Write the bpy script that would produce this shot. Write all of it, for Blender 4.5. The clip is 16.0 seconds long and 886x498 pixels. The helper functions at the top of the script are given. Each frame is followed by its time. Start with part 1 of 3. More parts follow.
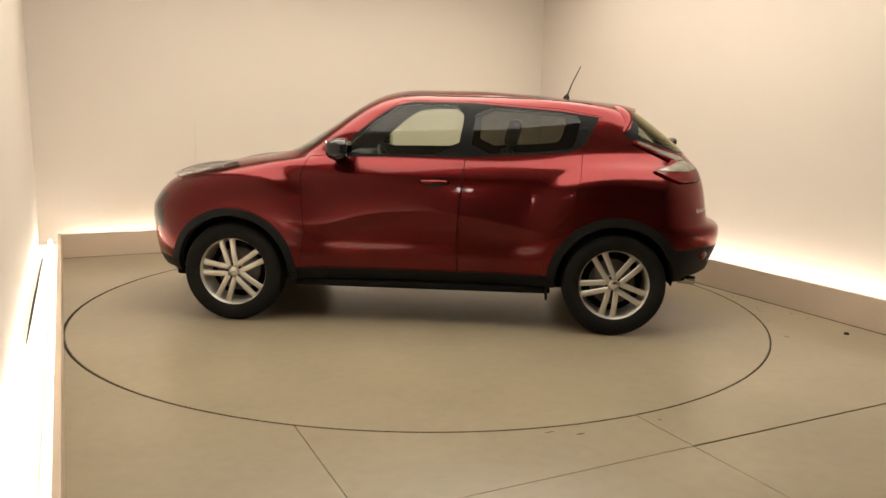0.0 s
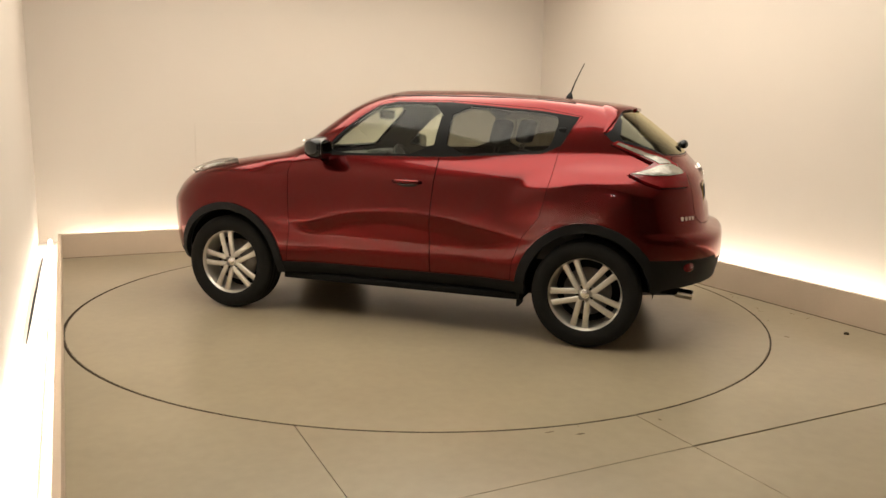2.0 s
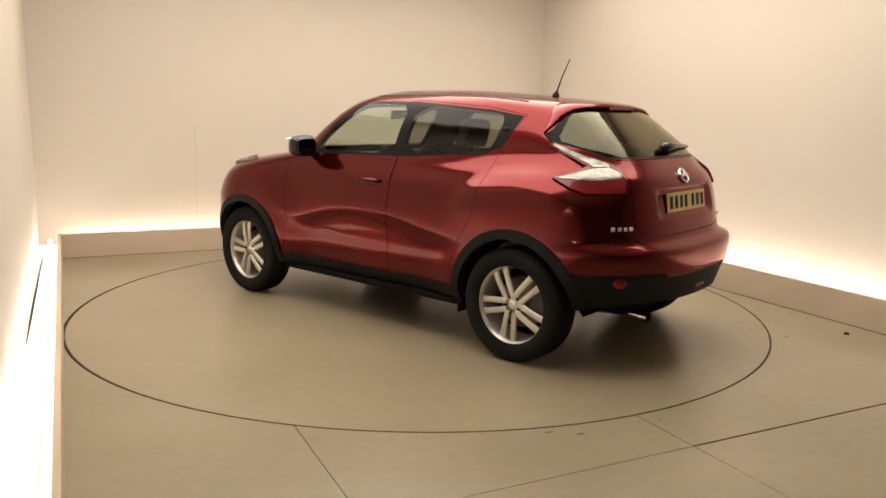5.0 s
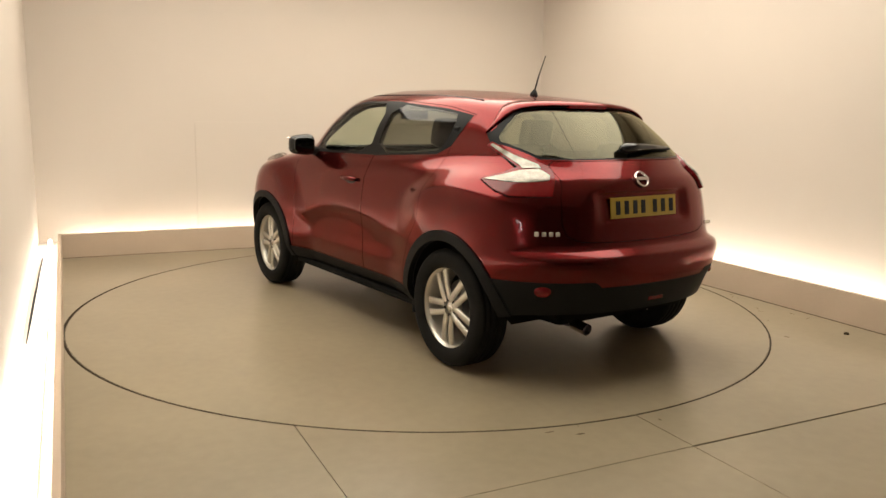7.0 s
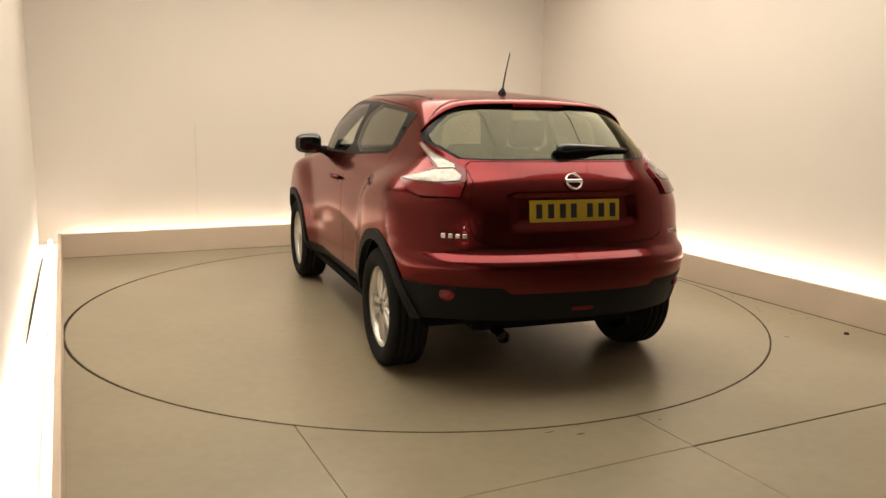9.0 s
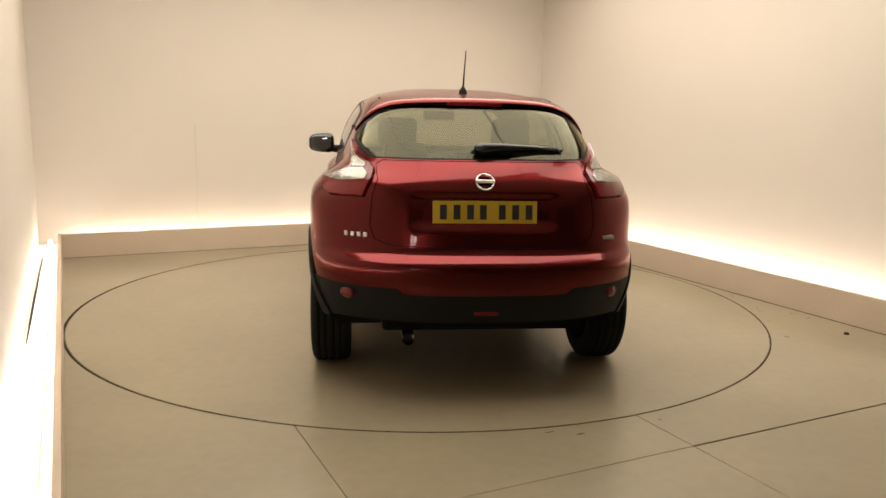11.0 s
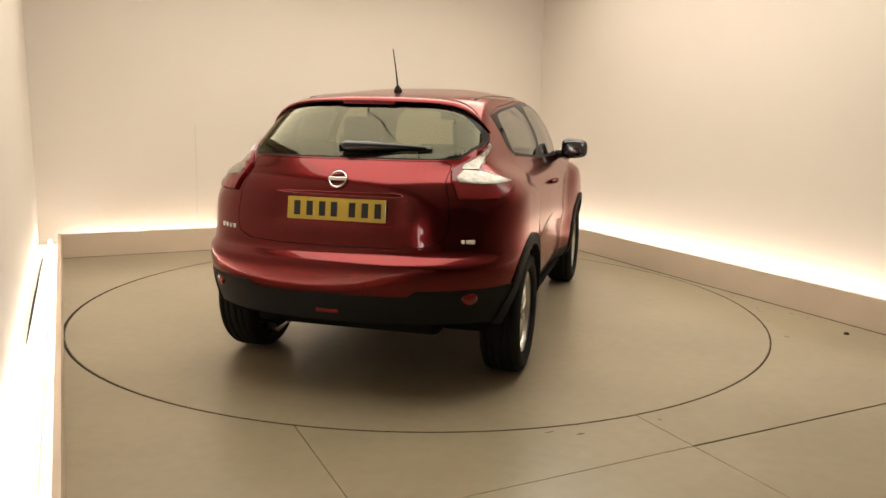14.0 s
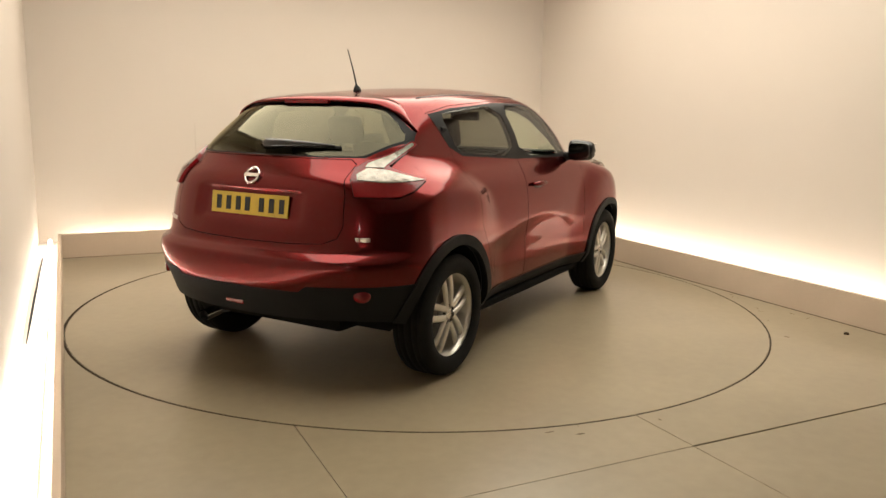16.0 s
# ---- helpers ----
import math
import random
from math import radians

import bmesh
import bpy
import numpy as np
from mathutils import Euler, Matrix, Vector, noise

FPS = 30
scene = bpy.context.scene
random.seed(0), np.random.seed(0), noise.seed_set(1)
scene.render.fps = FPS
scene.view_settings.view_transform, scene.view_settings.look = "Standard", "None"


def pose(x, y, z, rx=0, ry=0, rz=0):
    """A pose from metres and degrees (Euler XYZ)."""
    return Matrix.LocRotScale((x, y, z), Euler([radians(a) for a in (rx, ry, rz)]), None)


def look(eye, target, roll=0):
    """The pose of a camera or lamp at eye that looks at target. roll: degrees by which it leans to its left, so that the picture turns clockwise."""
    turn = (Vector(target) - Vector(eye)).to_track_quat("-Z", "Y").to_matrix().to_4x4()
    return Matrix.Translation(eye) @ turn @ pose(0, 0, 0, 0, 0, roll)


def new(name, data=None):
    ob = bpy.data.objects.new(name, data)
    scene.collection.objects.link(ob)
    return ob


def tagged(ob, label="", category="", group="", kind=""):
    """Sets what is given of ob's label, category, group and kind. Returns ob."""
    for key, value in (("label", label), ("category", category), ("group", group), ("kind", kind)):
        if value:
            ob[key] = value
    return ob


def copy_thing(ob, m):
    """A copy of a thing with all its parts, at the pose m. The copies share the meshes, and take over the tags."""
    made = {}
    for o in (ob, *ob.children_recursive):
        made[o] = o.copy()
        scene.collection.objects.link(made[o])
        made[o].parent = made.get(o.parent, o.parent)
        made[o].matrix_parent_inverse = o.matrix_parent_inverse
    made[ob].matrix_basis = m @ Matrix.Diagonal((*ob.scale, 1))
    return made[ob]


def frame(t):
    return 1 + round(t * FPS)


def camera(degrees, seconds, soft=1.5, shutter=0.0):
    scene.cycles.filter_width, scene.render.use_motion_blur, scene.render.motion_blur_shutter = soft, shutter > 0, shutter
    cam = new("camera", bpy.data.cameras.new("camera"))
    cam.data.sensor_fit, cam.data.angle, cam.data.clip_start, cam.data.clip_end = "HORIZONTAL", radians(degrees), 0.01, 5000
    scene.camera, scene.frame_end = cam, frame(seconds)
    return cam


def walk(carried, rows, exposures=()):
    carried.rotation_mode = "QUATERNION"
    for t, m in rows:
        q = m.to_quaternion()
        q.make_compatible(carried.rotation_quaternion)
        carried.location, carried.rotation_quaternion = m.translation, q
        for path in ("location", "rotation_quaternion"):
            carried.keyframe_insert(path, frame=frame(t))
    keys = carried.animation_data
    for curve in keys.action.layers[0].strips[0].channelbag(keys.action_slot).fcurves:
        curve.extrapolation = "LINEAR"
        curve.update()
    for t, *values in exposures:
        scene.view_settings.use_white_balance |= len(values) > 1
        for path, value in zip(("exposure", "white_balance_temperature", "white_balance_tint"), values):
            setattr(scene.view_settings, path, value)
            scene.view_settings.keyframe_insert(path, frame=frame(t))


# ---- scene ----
# ---- the camera stands still, high beside the left wall ----
EYE = Vector((0.0, -5.7095, 1.4021))
YAW, PITCH, ROLL = radians(1.5156), radians(-9.8729), 1.1219
AIM = EYE + 5 * Vector((math.sin(YAW) * math.cos(PITCH), math.cos(YAW) * math.cos(PITCH), math.sin(PITCH)))
cam = camera(59.648, 16.0, soft=1.5)
walk(cam, [(0, look(EYE, AIM, ROLL)), (16, look(EYE, AIM, ROLL))])

# ---- room axes: the turntable's middle is the origin, the room is turned by 24.6 degrees ----
ROOM = pose(0, 0, 0, 0, 0, 24.6)
LEFT, RIGHT, BACK, FRONT, TOP = -2.64, 2.92, 2.98, -8.5, 3.2    # wall faces along and across the room
KERB_L, KERB_R, KERB_B, KERB_H = -2.445, 2.515, 2.78, 0.23
RADIUS = 2.441

# ---- light: a dim world, lamps in the ceiling, light strips behind the kerb ----
world = bpy.data.worlds.new("world")
scene.world = world
world.use_nodes = True
world.node_tree.nodes["Background"].inputs[0].default_value = (0.9, 0.85, 0.8, 1)
world.node_tree.nodes["Background"].inputs[1].default_value = 0.02
scene.view_settings.exposure = 0.0


# ---- materials ----
def material(name, colour, rough=0.5, metal=0.0, spread=0.0, scale=8.0, bump=0.0, bump_scale=60.0, coat=0.0, emit=0.0, rough_spread=0.0, fine=0.0, gloss=0.5, detail=5):
    """A surface with stains at one scale and grain at a finer one."""
    m = bpy.data.materials.new(name)
    m.use_nodes = True
    nt = m.node_tree
    b = nt.nodes["Principled BSDF"]
    b.inputs["Base Color"].default_value = (*colour, 1)
    b.inputs["Roughness"].default_value, b.inputs["Metallic"].default_value = rough, metal
    b.inputs["Coat Weight"].default_value, b.inputs["Coat Roughness"].default_value, b.inputs["Specular IOR Level"].default_value = coat, 0.03, gloss
    if emit:
        b.inputs["Emission Color"].default_value, b.inputs["Emission Strength"].default_value = (*colour, 1), emit
    co = nt.nodes.new("ShaderNodeTexCoord")

    def noisy(size, detail):
        n = nt.nodes.new("ShaderNodeTexNoise")
        n.inputs["Scale"].default_value, n.inputs["Detail"].default_value = size, detail
        nt.links.new(co.outputs["Object"], n.inputs["Vector"])
        return n

    if spread or rough_spread:
        large, small = noisy(scale, detail), noisy(scale * 14, 3)
        add = nt.nodes.new("ShaderNodeMath")
        add.operation = "MULTIPLY_ADD"
        add.inputs[1].default_value = fine
        nt.links.new(small.outputs[0], add.inputs[0])
        nt.links.new(large.outputs[0], add.inputs[2])
        for socket, lo, hi in (("Base Color", 1 - spread, 1 + spread), ("Roughness", rough - rough_spread, rough + rough_spread)):
            r = nt.nodes.new("ShaderNodeMapRange")
            r.inputs[1].default_value, r.inputs[2].default_value = 0.2 + fine / 2, 0.8 + fine / 2
            r.inputs[3].default_value, r.inputs[4].default_value = lo, hi
            nt.links.new(add.outputs[0], r.inputs[0])
            if socket == "Roughness":
                nt.links.new(r.outputs[0], b.inputs[socket])
            else:
                mix = nt.nodes.new("ShaderNodeVectorMath")
                mix.operation = "SCALE"
                mix.inputs[0].default_value = colour
                nt.links.new(r.outputs[0], mix.inputs["Scale"])
                nt.links.new(mix.outputs[0], b.inputs[socket])
    if bump:
        n, k = noisy(bump_scale, 4), nt.nodes.new("ShaderNodeBump")
        k.inputs["Strength"].default_value, k.inputs["Distance"].default_value = bump, 0.01
        nt.links.new(n.outputs[0], k.inputs["Height"])
        nt.links.new(k.outputs[0], b.inputs["Normal"])
    return m


WALL = material("wall_paint", (0.54, 0.475, 0.41), 0.75, spread=0.03, scale=0.9, bump=0.04, bump_scale=90)
# for the unseen front wall: tone set by how dark the car's reflections should be
UNSEEN_WALL = material("unseen_dark_wall", (0.22, 0.195, 0.17), 0.8, spread=0.1, scale=2)
CEIL = material("ceiling_paint", (0.80, 0.77, 0.72), 0.8, spread=0.02, scale=1.5)
KERB = material("kerb_paint", (0.50, 0.395, 0.298), 0.5, spread=0.06, scale=3, fine=0.3, bump=0.05)
FLOOR = material("painted_floor", (0.268, 0.220, 0.146), 0.29, spread=0.14, scale=1.1, fine=0.5, detail=4)
GAP = material("dark_gap", (0.040, 0.029, 0.019), 0.9, spread=0.3, scale=14, fine=0.5, gloss=0.1)
GRIME = material("brown_grime", (0.13, 0.095, 0.06), 0.8, spread=0.5, scale=9, fine=0.8)
STRIP = material("light_strip_diffuser", (1.0, 0.97, 0.88), 0.5, emit=26.0)
ALU = material("aluminium", (0.55, 0.54, 0.52), 0.4, metal=0.9, spread=0.05, scale=6)
LAMPGLOW = material("lamp_diffuser", (1.0, 0.97, 0.92), 0.5, emit=24.0)
GLOW = material("glowing_fabric", (1.0, 0.945, 0.82), 0.8, emit=4.3)


# ---- mesh helpers ----
def finish(name, bm, mat, smooth=False):
    me = bpy.data.meshes.new(name)
    bm.to_mesh(me)
    bm.free()
    if mat:
        me.materials.append(mat)
    if smooth:
        me.shade_smooth()
    return me


def part(name, bm, mat, parent, label="", smooth=False):
    ob = new(name, finish(name, bm, mat, smooth))
    ob.parent = parent
    return tagged(ob, label)


def structure(name, bm, mat, label="", m=ROOM, smooth=False, category=""):
    ob = new(name, finish(name, bm, mat, smooth))
    ob.matrix_world = m
    return tagged(ob, label, category or name.split("_")[0], "", "structure")


def box(bm, x0, x1, y0, y1, z0, z1, bevel=0.0, segments=2):
    vs = bmesh.ops.create_cube(bm, size=1)["verts"]
    bmesh.ops.transform(bm, verts=vs, matrix=Matrix.LocRotScale(((x0 + x1) / 2, (y0 + y1) / 2, (z0 + z1) / 2), None, (abs(x1 - x0), abs(y1 - y0), abs(z1 - z0))))
    if bevel:
        es = list({e for v in vs for e in v.link_edges})
        bmesh.ops.bevel(bm, geom=es, offset=bevel, segments=segments, affect="EDGES", profile=0.6)
    return bm


def boxed(*args, **kw):
    return box(bmesh.new(), *args, **kw)


# ---- the room ----
T = 0.12
structure("wall_left", boxed(LEFT - T, LEFT, FRONT - T, BACK + T, -0.1, TOP), WALL, "smooth warm cream painted studio wall")
structure("wall_right", boxed(RIGHT, RIGHT + T, FRONT - T, BACK + T, -0.1, TOP), WALL, "smooth warm cream painted studio wall")
structure("wall_back", boxed(LEFT, RIGHT, BACK, BACK + T, -0.1, TOP), WALL, "smooth warm cream painted studio wall lit from below")
# added out of view behind the camera, dark so that the lacquer reflects less light
structure("wall_front", boxed(LEFT, RIGHT, FRONT - T, FRONT, -0.1, TOP), UNSEEN_WALL, "unseen dark wall added behind the camera to darken the car's reflections")
structure("ceiling", boxed(LEFT - T, RIGHT + T, FRONT - T, BACK + T, TOP, TOP + 0.1), CEIL, "plain off-white studio ceiling")
structure("subfloor", boxed(LEFT, RIGHT, FRONT, BACK, -0.1, -0.05), GAP, "dark base under the floor panels", category="floor")
KT = 0.03
structure("kerb_left", boxed(KERB_L - KT, KERB_L, FRONT, KERB_B + KT, -0.05, KERB_H, bevel=0.004), KERB, "low beige board kerb along the wall", category="kerb")
structure("kerb_right", boxed(KERB_R, KERB_R + KT, FRONT, KERB_B + KT, -0.05, KERB_H, bevel=0.004), KERB, "low beige board kerb along the wall", category="kerb")
structure("kerb_back", boxed(KERB_L, KERB_R, KERB_B, KERB_B + KT, -0.05, KERB_H - 0.002, bevel=0.004), KERB, "low beige board kerb along the wall", category="kerb")
# the strips of light lie in the trough between kerb and wall
LEDGE = 0.155
SEAM_A, SEAM_C, SEAM_B, GAPW = -1.51, 0.015, -2.83, 0.002


def trough_strip(x0, x1, y0, y1, top=0.04):
    structure("light_trough", boxed(x0, x1, y0, y1, -0.04, top), WALL, "white painted trough behind the kerb", category="trough")


trough_strip(LEFT, KERB_L - KT, FRONT, KERB_B + KT, LEDGE)
trough_strip(KERB_R + KT, RIGHT, FRONT, BACK)
trough_strip(LEFT, KERB_R + KT, KERB_B + KT, BACK)


def light_strip(x0, x1, y0, y1, z=0.04):
    ob = tagged(new("light_strip"), "glowing white light strip hidden behind the kerb", "light strip", "light strips behind the kerb")
    ob.matrix_world = ROOM @ pose((x0 + x1) / 2, (y0 + y1) / 2, z)
    w, d = (x1 - x0) / 2, (y1 - y0) / 2
    part("channel", boxed(-w, w, -d, d, 0, 0.018, bevel=0.002), ALU, ob, "grey aluminium channel")
    part("diffuser", boxed(-w + 0.004, w - 0.004, -d + 0.004, d - 0.004, 0.016, 0.05, bevel=0.008), STRIP, ob, "glowing milky diffuser")
    return ob


def floor_slab(a0, a1, b0, b1, side):
    """A flat floor panel with the turntable's round edge cut out; side -1 before the disc, 1 behind it, 0 clear of it."""
    bm = bmesh.new()
    r = RADIUS + 0.009
    cuts = sorted({a0, a1, *[a for a in np.linspace(-r, r, 161) if a0 < a < a1]})
    top = []
    for a in cuts:
        h = math.sqrt(max(r * r - a * a, 0))
        lo, hi = b0, b1
        if side == -1:
            hi = min(b1, -h)
        if side == 1:
            lo = max(b0, h)
        top.append((a, lo, max(hi, lo)))
    rows = [[bm.verts.new((a, b, z)) for a, b, z in ((a, lo, -0.04), (a, lo, 0), (a, hi, 0), (a, hi, -0.04))] for a, lo, hi in top]
    for p, q in zip(rows, rows[1:]):
        for i in range(3):
            bm.faces.new((p[i], q[i], q[i + 1], p[i + 1]))
    bm.faces.new(rows[0])
    bm.faces.new(rows[-1][::-1])
    bmesh.ops.remove_doubles(bm, verts=bm.verts, dist=1e-5)
    bmesh.ops.recalc_face_normals(bm, faces=bm.faces)
    return bm


floor = tagged(new("floor"), "beige painted floor panels round the turntable", "floor", "", "structure")
floor.matrix_world = ROOM
for a0, a1, b0, b1, side in ((KERB_L, SEAM_A - GAPW, SEAM_B + .002, 0, -1), (SEAM_A + GAPW, SEAM_C - .002, SEAM_B + .002, 0, -1), (SEAM_C + .002, KERB_R, SEAM_B + .006, 0, -1),
                             (KERB_L, KERB_R, 0, KERB_B, 1), (KERB_L, SEAM_A - GAPW, FRONT, SEAM_B - .002, 0), (SEAM_A + GAPW, SEAM_C - .002, FRONT, SEAM_B - .002, 0),
                             (SEAM_C + .002, KERB_R, FRONT, SEAM_B - .006, 0)):
    part("floor_panel", floor_slab(a0, a1, b0, b1, side), FLOOR, floor)
bolt = bmesh.new()
bmesh.ops.create_cone(bolt, cap_ends=True, segments=12, radius1=0.018, radius2=0.014, depth=0.012)
tagged(new("floor_bolt", finish("floor_bolt", bolt, GAP)), "small dark bolt head in the beige floor", "bolt").location = (2.852, -0.759, 0.006)

turntable = tagged(new("turntable"), "round beige painted turntable disc flush with the floor", "turntable")
disc = bmesh.new()
bmesh.ops.create_circle(disc, cap_ends=True, segments=256, radius=RADIUS)
ring = bmesh.ops.extrude_face_region(disc, geom=disc.faces[:])
bmesh.ops.translate(disc, verts=[v for v in ring["geom"] if isinstance(v, bmesh.types.BMVert)], vec=(0, 0, -0.04))
bmesh.ops.recalc_face_normals(disc, faces=disc.faces)
part("deck", disc, FLOOR, turntable)
rim_edge = bmesh.new()
loop = [[rim_edge.verts.new((r * math.cos(2 * math.pi * i / 192), r * math.sin(2 * math.pi * i / 192), z)) for i in range(192)] for r, z in ((RADIUS - .004, .0004), (RADIUS + .001, -.0005), (RADIUS + .001, -.035))]
for lo, hi in zip(loop, loop[1:]):
    for i in range(192):
        rim_edge.faces.new((lo[i], hi[i], hi[(i + 1) % 192], lo[(i + 1) % 192]))
part("edge_band", rim_edge, GAP, turntable, "dark worn edge of the disc")

groove = bmesh.new()
loop = []
for i in range(256):
    a = 2 * math.pi * i / 256
    wide = .0075 + .0095 * max(0, math.cos(a - math.radians(200))) ** 2    # worn widest beside the left kerb
    loop.append([groove.verts.new((q * math.cos(a), q * math.sin(a), z)) for q, z in ((RADIUS + .0025, -.035), (RADIUS + .003, .001), (RADIUS + wide, .001))])
for p, q in zip(loop, loop[1:] + loop[:1]):
    for k in range(2):
        groove.faces.new((p[k], q[k], q[k + 1], p[k + 1]))
structure("groove_edge", groove, GAP, "dark worn edge of the floor round the turntable", m=Matrix(), category="joint")
# scuffs and crumbs of dirt lie beside the disc's edge and along the kerb
scuffs = bmesh.new()
for i in range(34):
    if i < 18:
        a, b = KERB_R - abs(random.gauss(.06, .12)) - .02, random.uniform(-1.6, 1.6)
    else:
        q = random.uniform(-1.9, .5)
        a, b = (RADIUS + random.uniform(.02, .12)) * math.cos(q), (RADIUS + random.uniform(.02, .12)) * math.sin(q)
    if math.hypot(a, b) < RADIUS + .025 or a > KERB_R - .02:
        continue
    turn, long, thin = random.uniform(0, 6.3), random.uniform(.008, .035), random.uniform(.003, .009)
    ring = []
    for k in range(9):
        c, d = math.cos(k * .698) * long * random.uniform(.6, 1), math.sin(k * .698) * thin * random.uniform(.6, 1)
        ring.append(scuffs.verts.new((a + c * math.cos(turn) - d * math.sin(turn), b + c * math.sin(turn) + d * math.cos(turn), .0015)))
    scuffs.faces.new(ring)
tagged(new("dirt", finish("dirt", scuffs, GRIME)), "brown scuffs and crumbs of dirt on the floor", "dirt", "", "stuff").matrix_world = ROOM

structure("kerb_joint", boxed(KERB_R - .012, KERB_R, FRONT, KERB_B - .007, 0, .004), GRIME, "dark joint at the foot of the kerb", category="joint")
structure("kerb_joint_back", boxed(KERB_L, KERB_R, KERB_B - .004, KERB_B, 0, .004), GRIME, "dark joint at the foot of the kerb", category="joint")
structure("wall_hatch", boxed(-1.18, .25, BACK - .005, BACK, .05, 1.285, bevel=.002), WALL, "flush cream access panel in the wall", category="panel")

# a broad luminous panel in the ceiling over the turntable
panel = tagged(new("ceiling_light"), "broad glowing fabric light panel over the turntable", "ceiling light")
panel.matrix_world = ROOM @ pose(0.12, -0.2, TOP - 0.07)
PW, PD = 2.37, 2.1
frame_bm = bmesh.new()
for x0, x1, y0, y1 in ((-PW - .06, -PW, -PD - .06, PD + .06), (PW, PW + .06, -PD - .06, PD + .06), (-PW, PW, -PD - .06, -PD), (-PW, PW, PD, PD + .06)):
    box(frame_bm, x0, x1, y0, y1, -0.02, 0.07)
part("frame", frame_bm, ALU, panel, "grey aluminium frame")
for i in range(4):
    x0 = -PW + i * PW * 0.5
    part("diffuser", boxed(x0 + .001, x0 + PW * .5 - .001, -PD, PD, 0.0, 0.02), GLOW, panel, "glowing warm white fabric")
    part("rib", boxed(x0 - .006 + (.006 if i == 0 else 0), x0 + .006, -PD, PD, -0.015, -0.001), ALU, panel, "slim grey rib")

for args in ((LEFT + 0.085, LEFT + 0.12, -3.9, KERB_B - .12, LEDGE), (RIGHT - 0.17, RIGHT - 0.13, -3.0, BACK - .12), (LEFT + .2, RIGHT - .25, BACK - 0.10, BACK - 0.06)):
    light_strip(*args)

# a thin dark cable lies along the ledge beside the wall
cable = bpy.data.curves.new("cable", "CURVE")
cable.dimensions, cable.bevel_depth, cable.bevel_resolution = "3D", 0.006, 3
spline = cable.splines.new("POLY")
spline.points.add(4)
for pt, (a, b, wide) in zip(spline.points, ((-2.588, 1.95, .6), (-2.598, 1.1, .9), (-2.607, .385, 1.2), (-2.612, -.2, 1.1), (-2.616, -.68, .4))):
    pt.co, pt.radius = (a, b, LEDGE + .006, 1), wide
cable.materials.append(material("black_cable", (0.006, 0.005, 0.005), 0.9, gloss=0.05))
tagged(new("cable", cable), "thin dark cable lying on the white ledge", "cable").matrix_world = ROOM


# a small lamp on the wall beside the camera, which glints in plate and lacquer
wall_lamp = tagged(new("wall_lamp"), "small white wall lamp with a glowing head and tube", "wall lamp")
wall_lamp.matrix_world = ROOM @ pose(LEFT, -4.78, 1.30)
part("back_plate", boxed(0, .015, -.12, .32, -.12, .12, bevel=.006), ALU, wall_lamp, "grey metal back plate")
head = bmesh.new()
bmesh.ops.create_icosphere(head, subdivisions=3, radius=1, matrix=pose(.03, 0, 0) @ Matrix.Diagonal((.03, .085, .085, 1)))
part("globe", head, LAMPGLOW, wall_lamp, "glowing milky globe", True)
part("tube", boxed(.02, .05, .26, .285, -.11, .11, bevel=.01), LAMPGLOW, wall_lamp, "glowing milky tube")


# ---- the car's outer skin: half width at any length and height (x forward, y left, z up, middle of the wheelbase) ----
def curve(points):
    """A smooth function through (t, value) points, without overshoot."""
    xs, ys = np.array([p[0] for p in points], float), np.array([p[1] for p in points], float)
    h, d = np.diff(xs), np.diff(ys) / np.diff(xs)
    m = np.zeros(len(xs))
    m[0], m[-1] = d[0], d[-1]
    for i in range(1, len(xs) - 1):
        if d[i - 1] * d[i] > 0:
            w1, w2 = 2 * h[i] + h[i - 1], h[i] + 2 * h[i - 1]
            m[i] = (w1 + w2) / (w1 / d[i - 1] + w2 / d[i])

    def value(t):
        t = min(max(t, xs[0]), xs[-1])
        i = min(int(np.searchsorted(xs, t, "right")) - 1, len(xs) - 2)
        s = (t - xs[i]) / h[i]
        return ((1 + 2 * s) * ys[i] + s * h[i] * m[i]) * (1 - s) ** 2 + ((3 - 2 * s) * ys[i + 1] + (s - 1) * h[i] * m[i + 1]) * s * s

    return value


REAR_X = curve([(.20, -1.82), (.25, -1.92), (.33, -1.985), (.45, -2.018), (.58, -2.038), (.66, -2.037), (.696, -2.029), (.712, -1.985), (.725, -1.955), (.80, -1.94), (.90, -1.925),
                (1.0, -1.90), (1.06, -1.875), (1.12, -1.825), (1.18, -1.765), (1.22, -1.725), (1.35, -1.565), (1.44, -1.445), (1.475, -1.395), (1.49, -1.34),
                (1.508, -1.22), (1.53, -.96), (1.552, -.70), (1.567, -.45), (1.576, -.12)])
NOSE_X = curve([(.20, 1.85), (.25, 1.93), (.35, 2.0), (.5, 2.04), (.65, 2.045), (.73, 2.03), (.81, 1.98), (.9, 1.89), (.96, 1.79), (1.02, 1.60), (1.07, 1.34),
                (1.115, 1.06), (1.14, .99), (1.294, .72), (1.44, .50), (1.51, .385), (1.55, .285), (1.567, .19), (1.576, -.04)])
SIDE_Y = curve([(.20, .68), (.25, .725), (.32, .775), (.38, .808), (.5, .821), (.7, .828), (.85, .829), (.95, .826), (1.0, .818), (1.04, .803), (1.08, .784), (1.12, .764), (1.2, .742),
                (1.3, .704), (1.4, .652), (1.45, .617), (1.48, .585), (1.505, .542), (1.53, .475), (1.55, .385), (1.567, .25), (1.576, .015)])
REAR_C = curve([(.2, .6), (.5, .58), (.7, .55), (.8, .54), (1.0, .50), (1.12, .47), (1.3, .42), (1.45, .40), (1.5, .5), (1.53, .5), (1.55, .4), (1.576, .02)])
